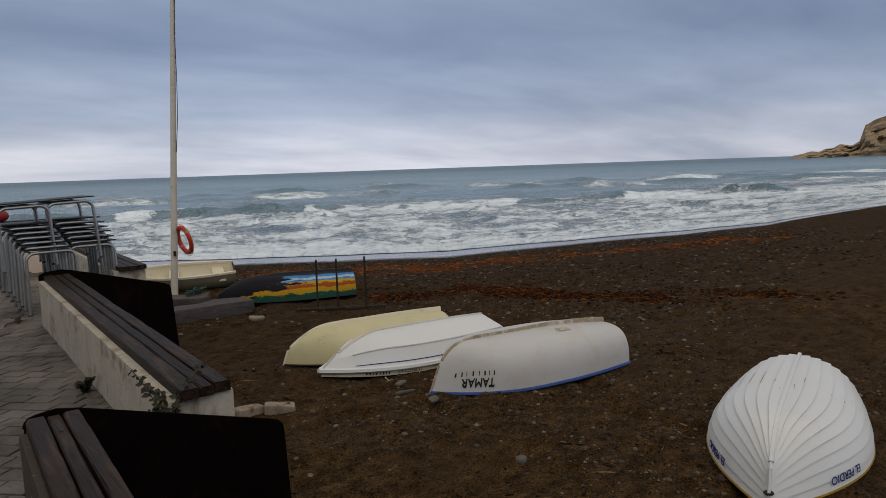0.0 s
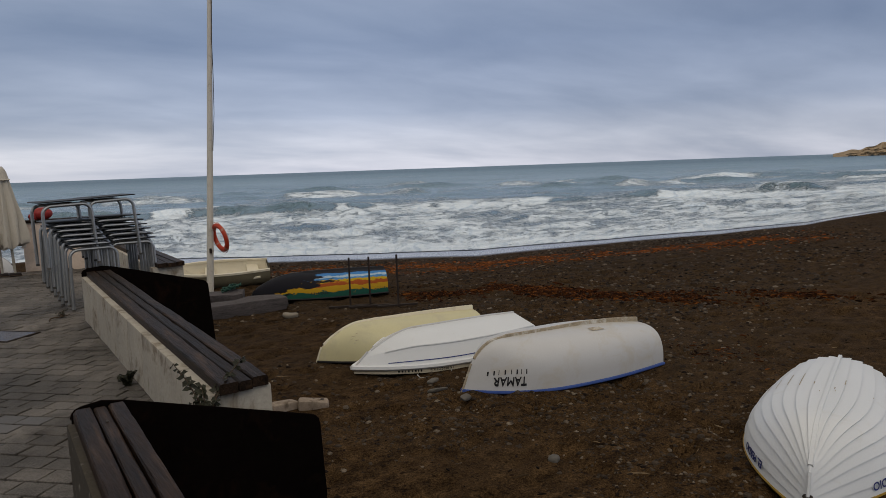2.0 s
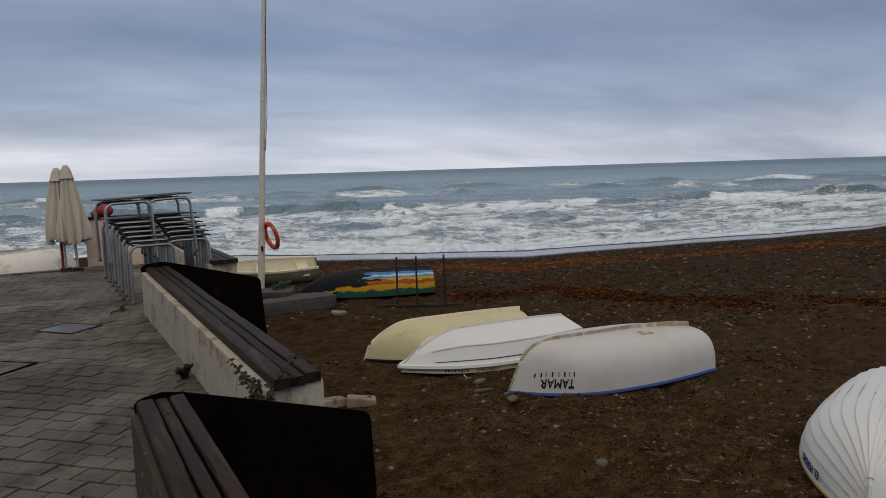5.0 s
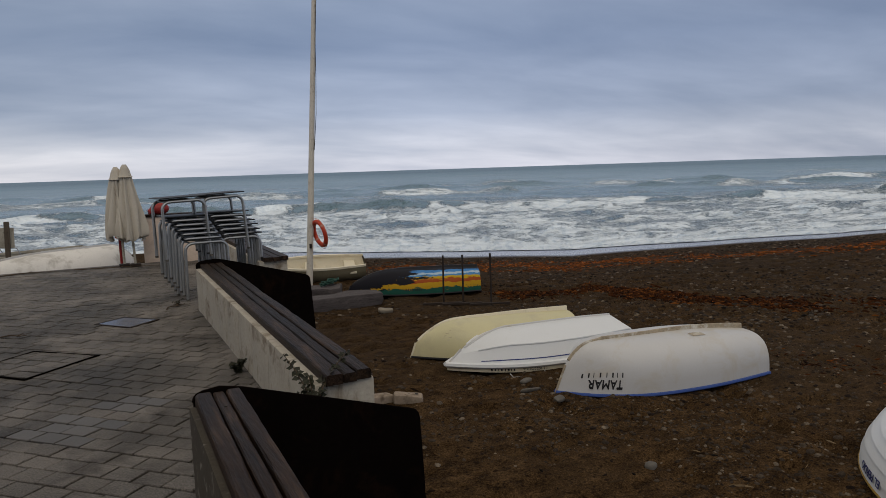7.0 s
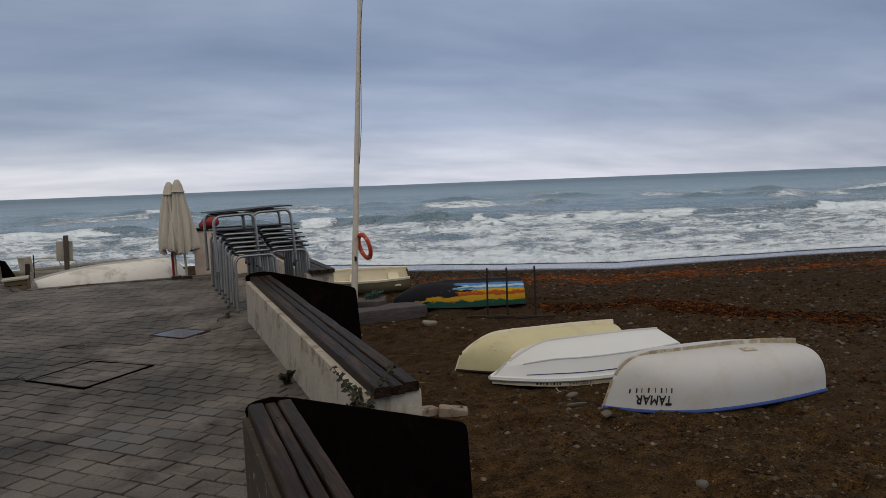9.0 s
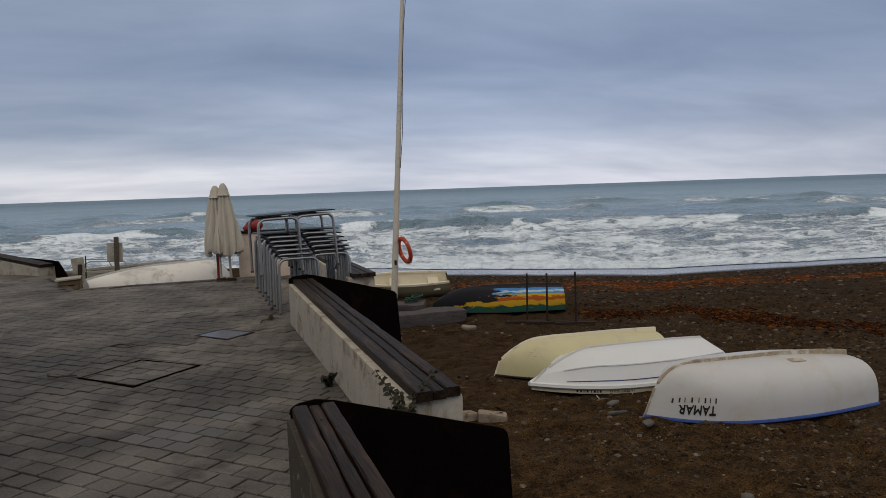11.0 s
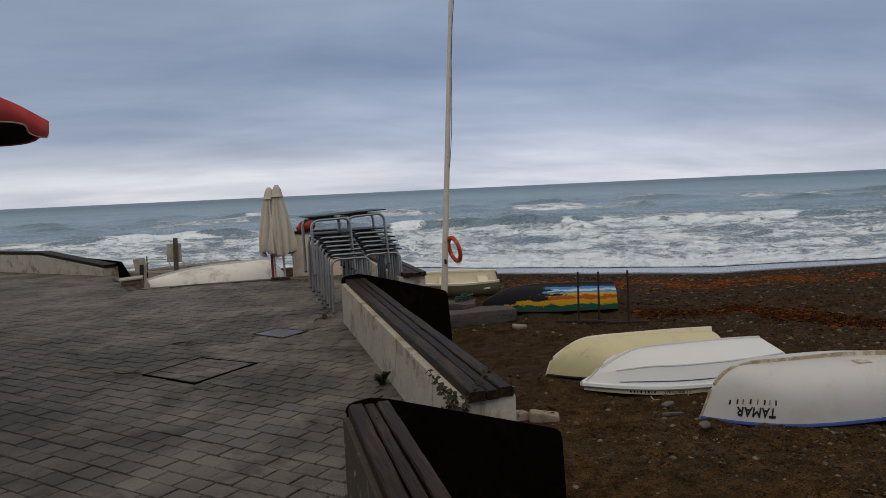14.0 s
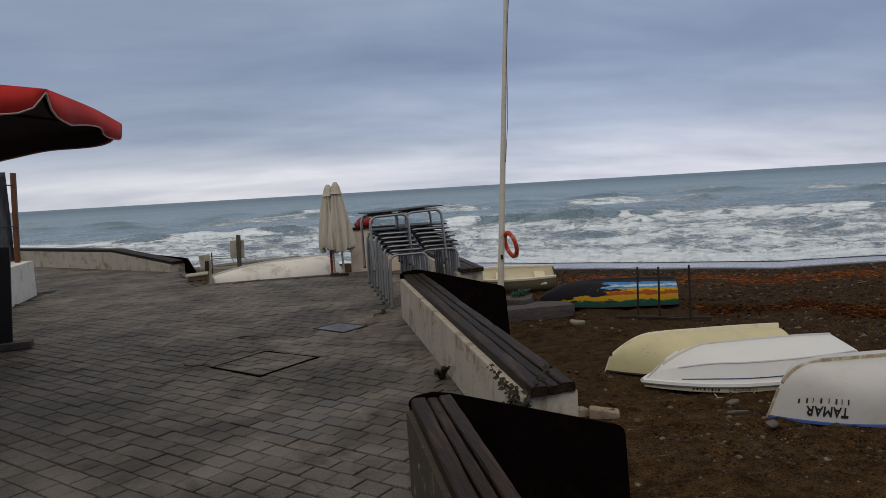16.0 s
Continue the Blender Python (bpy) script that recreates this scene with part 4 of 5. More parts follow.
def rough_block(bm, centre, size, turn, wear=0.03, seed=0, square=6.0):
    g = bmesh.ops.create_cube(bm, size=1.0)
    bmesh.ops.subdivide_edges(bm, edges=list({e for v in g["verts"] for e in v.link_edges}), cuts=5, use_grid_fill=True)
    m = pose(*centre, *turn) @ Matrix.Diagonal((*size, 1))
    for v in bm.verts:
        p = v.co.copy()
        r = (abs(p.x) ** square + abs(p.y) ** square + abs(p.z) ** square) ** (1 / square)
        p = p * (0.5 / r) if r > 0.5 else p
        q = m @ p
        v.co = q + Vector([wear * noise.noise((q.x * 3 + seed, q.y * 3 + k * 9, q.z * 3)) for k in range(3)])
    return bm


def timbers():
    for c, size, turn, label in (((4.12, 14.25, SAND + 0.10), (2.05, 0.55, 0.30), (0, -2, -6), "weathered grey timber baulk lying on the sand"), ((4.05, 15.6, SAND + 0.12), (1.3, 0.6, 0.26), (0, 0, -20), "flat grey slab beside the flagpole")):
        ob = mesh_object("timber", rough_block(B(), c, size, turn, 0.045, c[1], 24.0), M_SLAB, True)
        tagged(ob, label, "timber", group="old timbers on the sand")
    bm = B()
    for i in range(9):
        a = i * 0.7
        tube(bm, [(4.35 + 0.16 * math.cos(a + t) + 0.02 * i, 15.65 + 0.14 * math.sin(a + 1.3 * t), SAND + 0.29 + 0.025 * i * 0.4 + 0.03 * math.sin(3 * t)) for t in (0, 0.7, 1.4, 2.1, 2.8, 3.5, 4.2)], 0.018, 6)
    tagged(mesh_object("fishing_net", bm, M_GREENNET, True), "crumpled green net on the grey slab", "net")


timbers()


def boulders():
    for i, (x, y, sx, sy, sz, turn, mat, label) in enumerate((
            (2.50, 8.1, 0.26, 0.2, 0.14, 40, M_STONE, "small grey stone by the wall"),
            (4.60, 7.32, 0.24, 0.18, 0.07, 0, M_STONE, "dark flat stone near a boat"), (4.72, 7.62, 0.16, 0.12, 0.07, 30, M_STONE, "grey rounded stone near a boat"), (4.70, 6.80, 0.13, 0.09, 0.06, 15, M_STONE, "grey stone under a bow"),
            (4.35, 4.85, 0.115, 0.09, 0.055, 20, M_STONE, "grey pebble on the sand"), (4.85, 13.1, 0.28, 0.2, 0.14, 0, M_PALE, "pale stone before the timber"), (5.0, 14.15, 0.3, 0.2, 0.2, 0, M_STONE, "grey stone at the timber's end"))):
        ob = mesh_object("stone", rough_block(B(), (x, y, SAND + sz * 0.35), (sx, sy, sz), (0, 0, turn), 0.085, i, 3.4), mat, True)
        tagged(ob, label, "stone", group="loose stones")

    for x, y, turn in ((3.08, 7.76, -24), (2.74, 7.90, 14)):
        ob = thing("brick", "worn pale brick with round holes beside the wall", "brick", group="old bricks by the wall")
        m = pose(x, y, SAND + 0.045, 3, 4, turn)
        bm = rough_block(B(), (0, 0, 0), (0.36, 0.19, 0.13), (0, 0, 0), 0.02, x, 9.0)
        bm.transform(m)
        part("brick_body", bm, M_BRICK, ob, smooth=True)
        # dark plugs, slightly proud, stand in for the shade inside the holes
        for k in (-0.105, 0.0, 0.105):
            bm = tube(B(), [(k, 0.01, 0.03), (k, 0.01, 0.0675)], 0.026, 10)
            bm.transform(m)
            part("core_hole", bm, M_BED, ob, "dark round plug in place of a hole")
        bm = tube(B(), [(0.10, 0.0, 0.0), (0.183, 0.0, 0.0)], 0.024, 10)
        bm.transform(m)
        part("core_hole", bm, M_BED, ob, "dark round plug in place of a hole")


boulders()


def scatter(name, label, category, spots, mat, low, high, flat, seed, slim=1.0):
    """Many small lumps joined into one object."""
    rng = random.Random(seed)
    verts, faces = [], []
    shape = [(0, 0, 1), (1, 0, 0), (0, 1, 0), (-1, 0, 0), (0, -1, 0), (0, 0, -1)]
    tris = [(0, 1, 2), (0, 2, 3), (0, 3, 4), (0, 4, 1), (5, 2, 1), (5, 3, 2), (5, 4, 3), (5, 1, 4)]
    for x, y in spots:
        r = low + (high - low) * rng.random() ** 3.0
        a = rng.random() * 6.28
        e = slim * (0.55 + 0.45 * rng.random())
        z = beach_height(x, y)
        n = len(verts)
        top = []
        for ring, (k, h) in enumerate(((1.0, 0.0), (0.72, 0.62))):
            for j in range(6):
                b = a + j * math.pi / 3
                k2 = k * (0.8 + 0.4 * rng.random())
                px, py = r * k2 * math.cos(b - a), r * k2 * e * math.sin(b - a)
                top.append((x + px * math.cos(a) - py * math.sin(a), y + px * math.sin(a) + py * math.cos(a), z - 0.004 + h * r * flat))
        top.append((x, y, z + 0.9 * r * flat))
        verts += top
        for j in range(6):
            q = (j + 1) % 6
            faces += [(n + j, n + q, n + 6 + q, n + 6 + j), (n + 6 + j, n + 6 + q, n + 12)]
    me = bpy.data.meshes.new(name)
    me.from_pydata(verts, [], faces)
    me.materials.append(mat)
    return tagged(new(name, me), label, category, kind="stuff")


def island_stone(name, dark, mid, pale):
    m = bpy.data.materials.new(name)
    m.use_nodes = True
    n = Nodes(m.node_tree)
    k = n.add("ShaderNodeNewGeometry").outputs["Random Per Island"]
    col = n.ramp(k, [(0.0, dark), (0.82, mid), (1.0, pale)])
    g = n.noise(n.add("ShaderNodeTexCoord").outputs["Object"], 40, 4)
    col = n.mix(1.0, col, n.ramp(g, [(0.3, 0.6), (0.7, 1.3)]), "MULTIPLY")
    n.add("ShaderNodeOutputMaterial", {0: n.add("ShaderNodeBsdfPrincipled", {"Base Color": col, "Roughness": 0.85, "Specular IOR Level": 0.08})})
    return m


M_PEBBLES = island_stone("mixed_pebbles", (0.012, 0.008, 0.006), (0.062, 0.048, 0.036), (0.17, 0.138, 0.104))
M_KELP = island_stone("dry_seaweed_flakes", (0.004, 0.002, 0.001), (0.060, 0.0185, 0.0045), (0.16, 0.055, 0.012))
M_TWIG = island_stone("dry_twig_scraps", (0.012, 0.007, 0.004), (0.10, 0.066, 0.036), (0.24, 0.18, 0.11))
M_GRIT = island_stone("dark_beach_gravel", (0.006, 0.0045, 0.0035), (0.036, 0.029, 0.024), (0.14, 0.118, 0.095))
M_SCRAP = island_stone("dark_brown_flakes", (0.003, 0.002, 0.001), (0.022, 0.012, 0.006), (0.07, 0.042, 0.022))
M_SHINGLE = island_stone("rusty_shingle", (0.03, 0.011, 0.003), (0.16, 0.045, 0.008), (0.26, 0.088, 0.018))


def clear_of_paving(x, y):
    return x > (0.75 if y < 3.8 else 1.4 if y < 9.7 else 2.3) + 0.1


def litter():
    rng = random.Random(5)

    def spread(count, x0, x1, y0, y1, patch, threshold):
        out = []
        while len(out) < count:
            x, y = x0 + (x1 - x0) * rng.random(), y0 + (y1 - y0) * rng.random()
            if not clear_of_paving(x, y) or shore(math.degrees(math.atan2(x, y))) - math.hypot(x, y) < 5.0:
                continue
            if noise.noise((x * patch, y * patch, 2.2)) + 0.35 * rng.random() > threshold:
                out.append((x, y))
        return out
    scatter("pebbles", "scattered small grey and pale beach pebbles", "pebbles", spread(12000, 1.4, 14, 1.5, 15, 0.30, 0.02), M_PEBBLES, 0.007, 0.050, 0.62, 1)
    scatter("gravel", "patch of small grey and brown gravel between the boats", "gravel", spread(7000, 3.0, 9.5, 2.0, 7.5, 0.55, 0.16), M_PEBBLES, 0.008, 0.030, 0.6, 21)
    scatter("gravel", "dark grey gravel strewn over the upper beach", "gravel", spread(9000, 6, 28, 8, 27, 0.35, 0.04), M_GRIT, 0.016, 0.065, 0.6, 23)
    scatter("pebbles", "dense band of grey pebbles up the beach", "pebbles", spread(9000, 6, 55, 8, 34, 0.10, 0.03), M_PEBBLES, 0.02, 0.085, 0.5, 2)

    def band(count, points, width):
        out = []
        while len(out) < count:
            i = rng.randrange(len(points) - 1)
            t = rng.random()
            x = points[i][0] * (1 - t) + points[i + 1][0] * t + rng.gauss(0, width)
            y = points[i][1] * (1 - t) + points[i + 1][1] * t + rng.gauss(0, width)
            if noise.noise((x * 0.9, y * 0.9, 6)) + 0.4 * rng.random() > 0.13:
                out.append((x, y))
        return out
    scatter("seaweed", "broken line of dry brown seaweed on the sand", "seaweed", band(8500, [(8.0, 13.4), (9.4, 13.6), (10.0, 12.0), (10.9, 11.0), (11.8, 9.2), (14.5, 7.0)], 0.34), M_KELP, 0.02, 0.095, 0.5, 3, 0.2)
    scatter("seaweed", "sparse brown seaweed scraps by the boats", "seaweed", band(230, [(8.2, 6.9), (8.9, 6.0), (9.8, 6.6)], 0.35), M_KELP, 0.02, 0.09, 0.25, 4, 0.25)
    scatter("shingle", "rust-orange shingle streaks below the tide line", "shingle", band(11000, [(8.3, 23.0), (11.5, 20.4), (14.5, 18.9), (17.0, 18.0), (20.2, 15.4), (24, 13.5)], 0.95), M_SHINGLE, 0.03, 0.13, 0.25, 6, 0.4)

    # dark flakes added as contrast, where the dimples' shading stays weak
    scatter("dark_scraps", "dark flat scraps strewn over the sand to deepen its dimples", "debris", spread(2600, 1.5, 14, 2.0, 15, 1.1, 0.10), M_SCRAP, 0.010, 0.05, 0.25, 12, 0.6)
    scatter("twig_scraps", "thin dry twig and straw scraps on the sand", "twigs", spread(900, 1.6, 13, 3.0, 12, 0.8, 0.18), M_TWIG, 0.025, 0.12, 0.16, 9, 0.09)


litter()


# ---- stacked tables ----
def table():
    ob = thing("terrace_table", "stacked square terrace table with dark top and aluminium legs", "table", group="stacked terrace tables")
    h, half = 0.80, 0.27
    part("tabletop", box(B(), (0, 0, h), (0.60, 0.60, 0.014), bevel=0.005), M_TOP, ob, "dark flat top", smooth=True)
    for side in (-1, 1):
        pts = [(-half - 0.012, side * (half + 0.01), 0.0), (-half, side * half, h - 0.15)]
        for k in range(1, 6):
            a = math.pi / 2 * k / 6
            pts.append((-half + 0.10 * (1 - math.cos(a)), side * half, h - 0.15 + 0.10 * math.sin(a)))
        pts += [(-half + 0.10, side * half, h - 0.05)]
        pts += [(-x, y, z) for x, y, z in pts[::-1]]
        legs = part("leg_frame", tube(B(), pts, 0.020, 8), M_ALU, ob, "bent aluminium tube", smooth=True)
        for x in (-1, 1):
            part("rubber_foot", tube(B(), [(x * (half + 0.012), side * (half + 0.01), 0.0), (x * (half + 0.0118), side * (half + 0.0099), 0.025)], 0.0212, 8), M_STONE, legs)
    for x in (-0.2, 0.2):
        part("crossbar", tube(B(), [(x, -half, h - 0.05), (x, half, h - 0.05)], 0.012, 6), M_ALU, ob)
    return ob


def table_stack():
    first = table()
    rng = random.Random(3)
    first.matrix_world = pose(1.00, 9.80, 0.0, 0, 0, 7)
    for i in range(1, 6):
        copy_thing(first, pose(1.00 - 0.036 * i, 9.80 + 0.012 * i, 0.060 * i, 0, 0, 7 + rng.uniform(-2.5, 2.5)))
    for i in range(6):
        copy_thing(first, pose(1.52 - 0.034 * i, 10.16 + 0.012 * i, 0.062 * i, rng.uniform(-1, 1), 0, 7 + rng.uniform(-3, 3)))
    copy_thing(first, pose(0.77, 9.78, 0.555, 0, -2.0, 9))
    copy_thing(first, pose(1.32, 10.12, 0.575, 0, -2.6, 8))


table_stack()


# ---- closed parasols, post, lifebuoy housing ----
def closed_parasol(x, y, top, lean, seed):
    ob = thing("closed_parasol", "closed beige canvas parasol tied round its pole", "parasol", group="closed parasols")
    part("pole", tube(B(), [(x + lean, y, 0.0), (x, y, top - 0.05)], 0.022, 8), M_BOARD, ob, smooth=True)
    bm = B()
    rows = []
    prof = [(0.52, 0.205), (0.53, 0.22), (0.60, 0.228), (0.75, 0.22), (0.95, 0.198), (1.15, 0.17), (1.32, 0.142), (1.48, 0.115), (top - 0.20, 0.085), (top - 0.17, 0.08)]
    for z, r in prof:
        ring = []
        for k in range(64):
            a = 2 * math.pi * k / 64
            fold = 1 + 0.22 * math.cos(8 * a + seed + 0.4 * math.sin(z * 4)) + 0.10 * math.cos(13 * a + z * 2 + seed) + 0.05 * math.sin(5 * a - z * 5)
            hem = (0.045 * math.cos(3 * a + seed) + 0.025 * math.cos(8 * a + seed)) * smooth01((1.0 - z) / 0.5)
            ring.append(bm.verts.new((x + lean * (1 - z / top) + r * fold * math.cos(a), y + r * fold * math.sin(a) * 0.8, z + hem)))
        rows.append(ring)
    grid_faces(bm, rows, True)
    part("canopy", bm, M_CANVAS, ob, "folded canvas", smooth=True)
    bm = B()
    rows = [[bm.verts.new((x + r * (1 + (0.12 * math.cos(8 * a + seed) if r > 0.09 else 0)) * math.cos(a), y + r * math.sin(a), z)) for a in (2 * math.pi * k / 32 for k in range(32))] for z, r in ((top - 0.23, 0.122), (top - 0.20, 0.098), (top - 0.10, 0.085), (top - 0.04, 0.058), (top, 0.03))]
    grid_faces(bm, rows, True)
    bm.faces.new(rows[-1])
    part("vent_cap", bm, M_CANVAS, ob, smooth=True)
    part("base", box(B(), (x + lean, y, 0.03), (0.18, 0.18, 0.05), bevel=0.015), M_IRON, ob, smooth=True)
    return ob


closed_parasol(0.085, 14.0, 1.83, 0.02, 0.3)
closed_parasol(0.23, 13.92, 1.87, 0.06, 2.1)


def red_things():
    ob = thing("rescue_buoy", "red plastic float lying on the wall's cap", "buoy")
    bm = B()
    bmesh.ops.create_uvsphere(bm, u_segments=18, v_segments=10, radius=0.16, matrix=pose(0.80, 14.4, 1.02) @ Matrix.Diagonal((1.1, 0.8, 0.72, 1)))
    part("float_body", bm, M_FLOAT, ob, smooth=True)
    part("neck", tube(B(), [(0.68, 14.38, 0.98), (0.60, 14.36, 0.95)], [0.09, 0.05], 10), M_FLOAT, ob, smooth=True)
    ob = thing("red_post", "thin red post with a wrapped red cloth", "post")
    part("post", tube(B(), [(0.06, 14.2, 0.0), (0.06, 14.2, 0.62)], 0.024, 8), M_FLOAT, ob, smooth=True)
    part("cloth", rough_block(B(), (0.12, 14.2, 0.58), (0.26, 0.14, 0.16), (0, 0, 0), 0.05, 3), M_RED, ob, smooth=True)


red_things()


# ---- beyond the paving's end ----
def signs():
    ob = thing("sign_post", "weathered square sign seen from behind on a stout post", "sign", group="signs on posts")
    part("post", box(B(), (-2.0, 16.55, 0.06), (0.095, 0.08, 1.52), (0, 2, 0), 0.01), M_POST, ob, smooth=True)
    part("sign_board", box(B(), (-2.025, 16.61, 0.49), (0.32, 0.025, 0.41), (0, 2, -8), 0.005), M_BOARD, ob, smooth=True)
    for dx, z in ((-0.03, 0.60), (0.03, 0.60), (-0.03, 0.38), (0.03, 0.38)):
        part("bolt", tube(B(), [(-2.0 + dx, 16.50, z), (-2.0 + dx, 16.515, z)], 0.010, 6), M_IRON, ob)
    ob = thing("sign_post", "small tilted sign seen from behind on a dark stake", "sign", group="signs on posts")
    part("post", box(B(), (-2.59, 15.55, -0.12), (0.075, 0.06, 0.95), (0, 3, 0), 0.01), M_IRON, ob, smooth=True)
    part("sign_board", box(B(), (-2.60, 15.60, 0.33), (0.24, 0.025, 0.31), (0, -7, -8), 0.005), M_BOARD, ob, smooth=True)
    part("brace_rod", tube(B(), [(-2.50, 15.62, -0.5), (-2.46, 15.62, 0.52)], 0.013, 6), M_IRON, ob)
    ob = thing("wooden_crate", "old brown wooden crate beside a sign post", "crate")
    for i in range(5):
        part("slat", box(B(), (-2.68, 14.86, -0.44 + 0.13 * i), (0.36, 0.03, 0.115), (0, 0, 6), 0.008), M_CRATE, ob, smooth=True)
    for dx in (-0.18, 0.18):
        part("side", box(B(), (-2.68 + dx, 15.05, -0.20), (0.03, 0.36, 0.62), (0, 0, 6), 0.008), M_CRATE, ob, smooth=True)
    part("lid", box(B(), (-2.70, 15.03, 0.135), (0.44, 0.44, 0.035), (0, -3, 6), 0.01), M_BOARD, ob, smooth=True)


signs()


def terrace_screen():
    ob = thing("terrace_windbreak", "whitewashed plinth with a rolled plastic windbreak and timber post", "windbreak")
    part("plinth", prism(B(), [(-5.78, 15.0), (-5.95, 15.1), (-8.6, 15.1), (-8.6, 11.6), (-5.42, 11.6)], -0.2, 0.66), M_WHITEWASH, ob)
    part("timber_post", box(B(), (-5.92, 14.75, 1.53), (0.08, 0.10, 1.74), (0, 3, 0), 0.01), M_ORANGEWOOD, ob, smooth=True)
    bm = B()
    rows = [[bm.verts.new((-6.02 - 0.12 * k, 14.72 + 0.06 * math.sin(k * 2.1 + z), z)) for k in range(16)] for z in (0.70, 1.1, 1.5, 1.9, 2.3, 2.42)]
    grid_faces(bm, rows)
    ob2 = part("plastic_sheet", bm, M_PLASTIC, ob, "dark crumpled plastic sheet", smooth=True)
    sol = ob2.modifiers.new("thickness", "SOLIDIFY")
    sol.thickness = 0.012
    for z in (1.35, 2.15):
        part("tie", tube(B(), [(-5.85, 14.66, z), (-5.99, 14.66, z + 0.02), (-6.3, 14.62, z)], 0.012, 6), M_BLACK, ob)
    ob = thing("menu_board", "black standing board with a grey foot", "board")
    part("board", box(B(), (-4.33, 8.95, 0.62), (0.95, 0.05, 1.30), (0, 4, 12), 0.01), M_BLACKBOARD, ob, smooth=True)
    part("foot", box(B(), (-3.88, 9.05, 0.045), (0.36, 0.24, 0.09), (0, 0, 12), 0.012), M_SLAB, ob, smooth=True)


terrace_screen()


def red_parasol():
    ob = thing("open_parasol", "large open red parasol with a dark underside", "parasol")
    cx, cy, R, n = -4.32, 5.95, 2.75, 6
    ring = [(cx + R * math.cos(radians(-25 + 60 * k)), cy + R * math.sin(radians(-25 + 60 * k))) for k in range(n)]

    def rim(k, t):
        a, b = ring[k % n], ring[(k + 1) % n]
        return a[0] * (1 - t) + b[0] * t, a[1] * (1 - t) + b[1] * t, 2.40 + 0.05 * math.sin(math.pi * t) - 0.03 * (-1.83 - (a[0] * (1 - t) + b[0] * t)) - 0.018 * ((a[1] * (1 - t) + b[1] * t) - 4.8) + 0.12 * (t if k == 0 else 1 - t if k == 1 else 0) ** 2
    def hem(k, t):
        """How far the valance's lower edge swings out and hangs down; it is rounded off at the ribs."""
        drop = 0.15 * (1 - abs(2 * t - 1) ** 16) + 0.022 * math.sin(9.4 * t + k) * (1 - abs(2 * t - 1) ** 4) + 0.012
        return 0.022 * math.sin(15.0 * t + k) * (1 - abs(2 * t - 1) ** 4), drop

    # the underside is a second, darker layer just below the canopy
    for name, mat, dz in (("canopy", M_RED, 0.0), ("lining", M_UNDERSIDE, -0.02)):
        bm = B()
        rows = []
        for j in range(9):
            f = j / 8
            row = []
            for k in range(n):
                for i in range(6):
                    x, y, z = rim(k, i / 6)
                    row.append(bm.verts.new((cx + (x - cx) * f * (1 if dz == 0 else 0.995) + 1e-4 * k, cy + (y - cy) * f + 1e-4 * i, dz + 2.80 - (2.80 - z) * f ** 0.8)))
            rows.append(row)
        grid_faces(bm, rows, True)
        part(name, bm, mat, ob, smooth=True)
    for k in range(n):
        bm = B()
        rows = []
        for i in range(33):
            x, y, z = rim(k, i / 32)
            w_, drop = hem(k, i / 32)
            rows.append([bm.verts.new((x, y, z + 0.01)), bm.verts.new((x + w_, y + w_, z - drop))])
        grid_faces(bm, rows)
        val = part("valance", bm, M_RED, ob, smooth=True)
        sol = val.modifiers.new("thickness", "SOLIDIFY")
        sol.thickness = 0.006
        bm = B()
        rows = []
        for i in range(33):
            x, y, z = rim(k, i / 32)
            w_, drop = hem(k, i / 32)
            x, y = cx + (x - cx) * 0.985, cy + (y - cy) * 0.985
            rows.append([bm.verts.new((x, y, z + 0.01)), bm.verts.new((x + w_, y + w_, z - drop + 0.004))])
        grid_faces(bm, rows)
        part("valance_lining", bm, M_UNDERSIDE, ob, "dark inner face of the valance", smooth=True)
        edge = [(rim(k, i / 32), hem(k, i / 32)) for i in range(33)]
        part("piping", tube(B(), [(q[0] + h[0], q[1] + h[0], q[2] - h[1]) for q, h in edge], 0.008, 5), M_PIPING, ob, "pale edge piping")
        part("rib", tube(B(), [(cx, cy, 2.70), (ring[k][0], ring[k][1], rim(k, 0)[2] - 0.03)], 0.014, 6), M_BLACK, ob)
    part("pole", tube(B(), [(cx, cy, 0.0), (cx, cy, 2.75)], 0.03, 10), M_POLE, ob, smooth=True)
    part("base", box(B(), (cx, cy, 0.05), (0.7, 0.7, 0.1), bevel=0.02), M_SLAB, ob, smooth=True)


red_parasol()


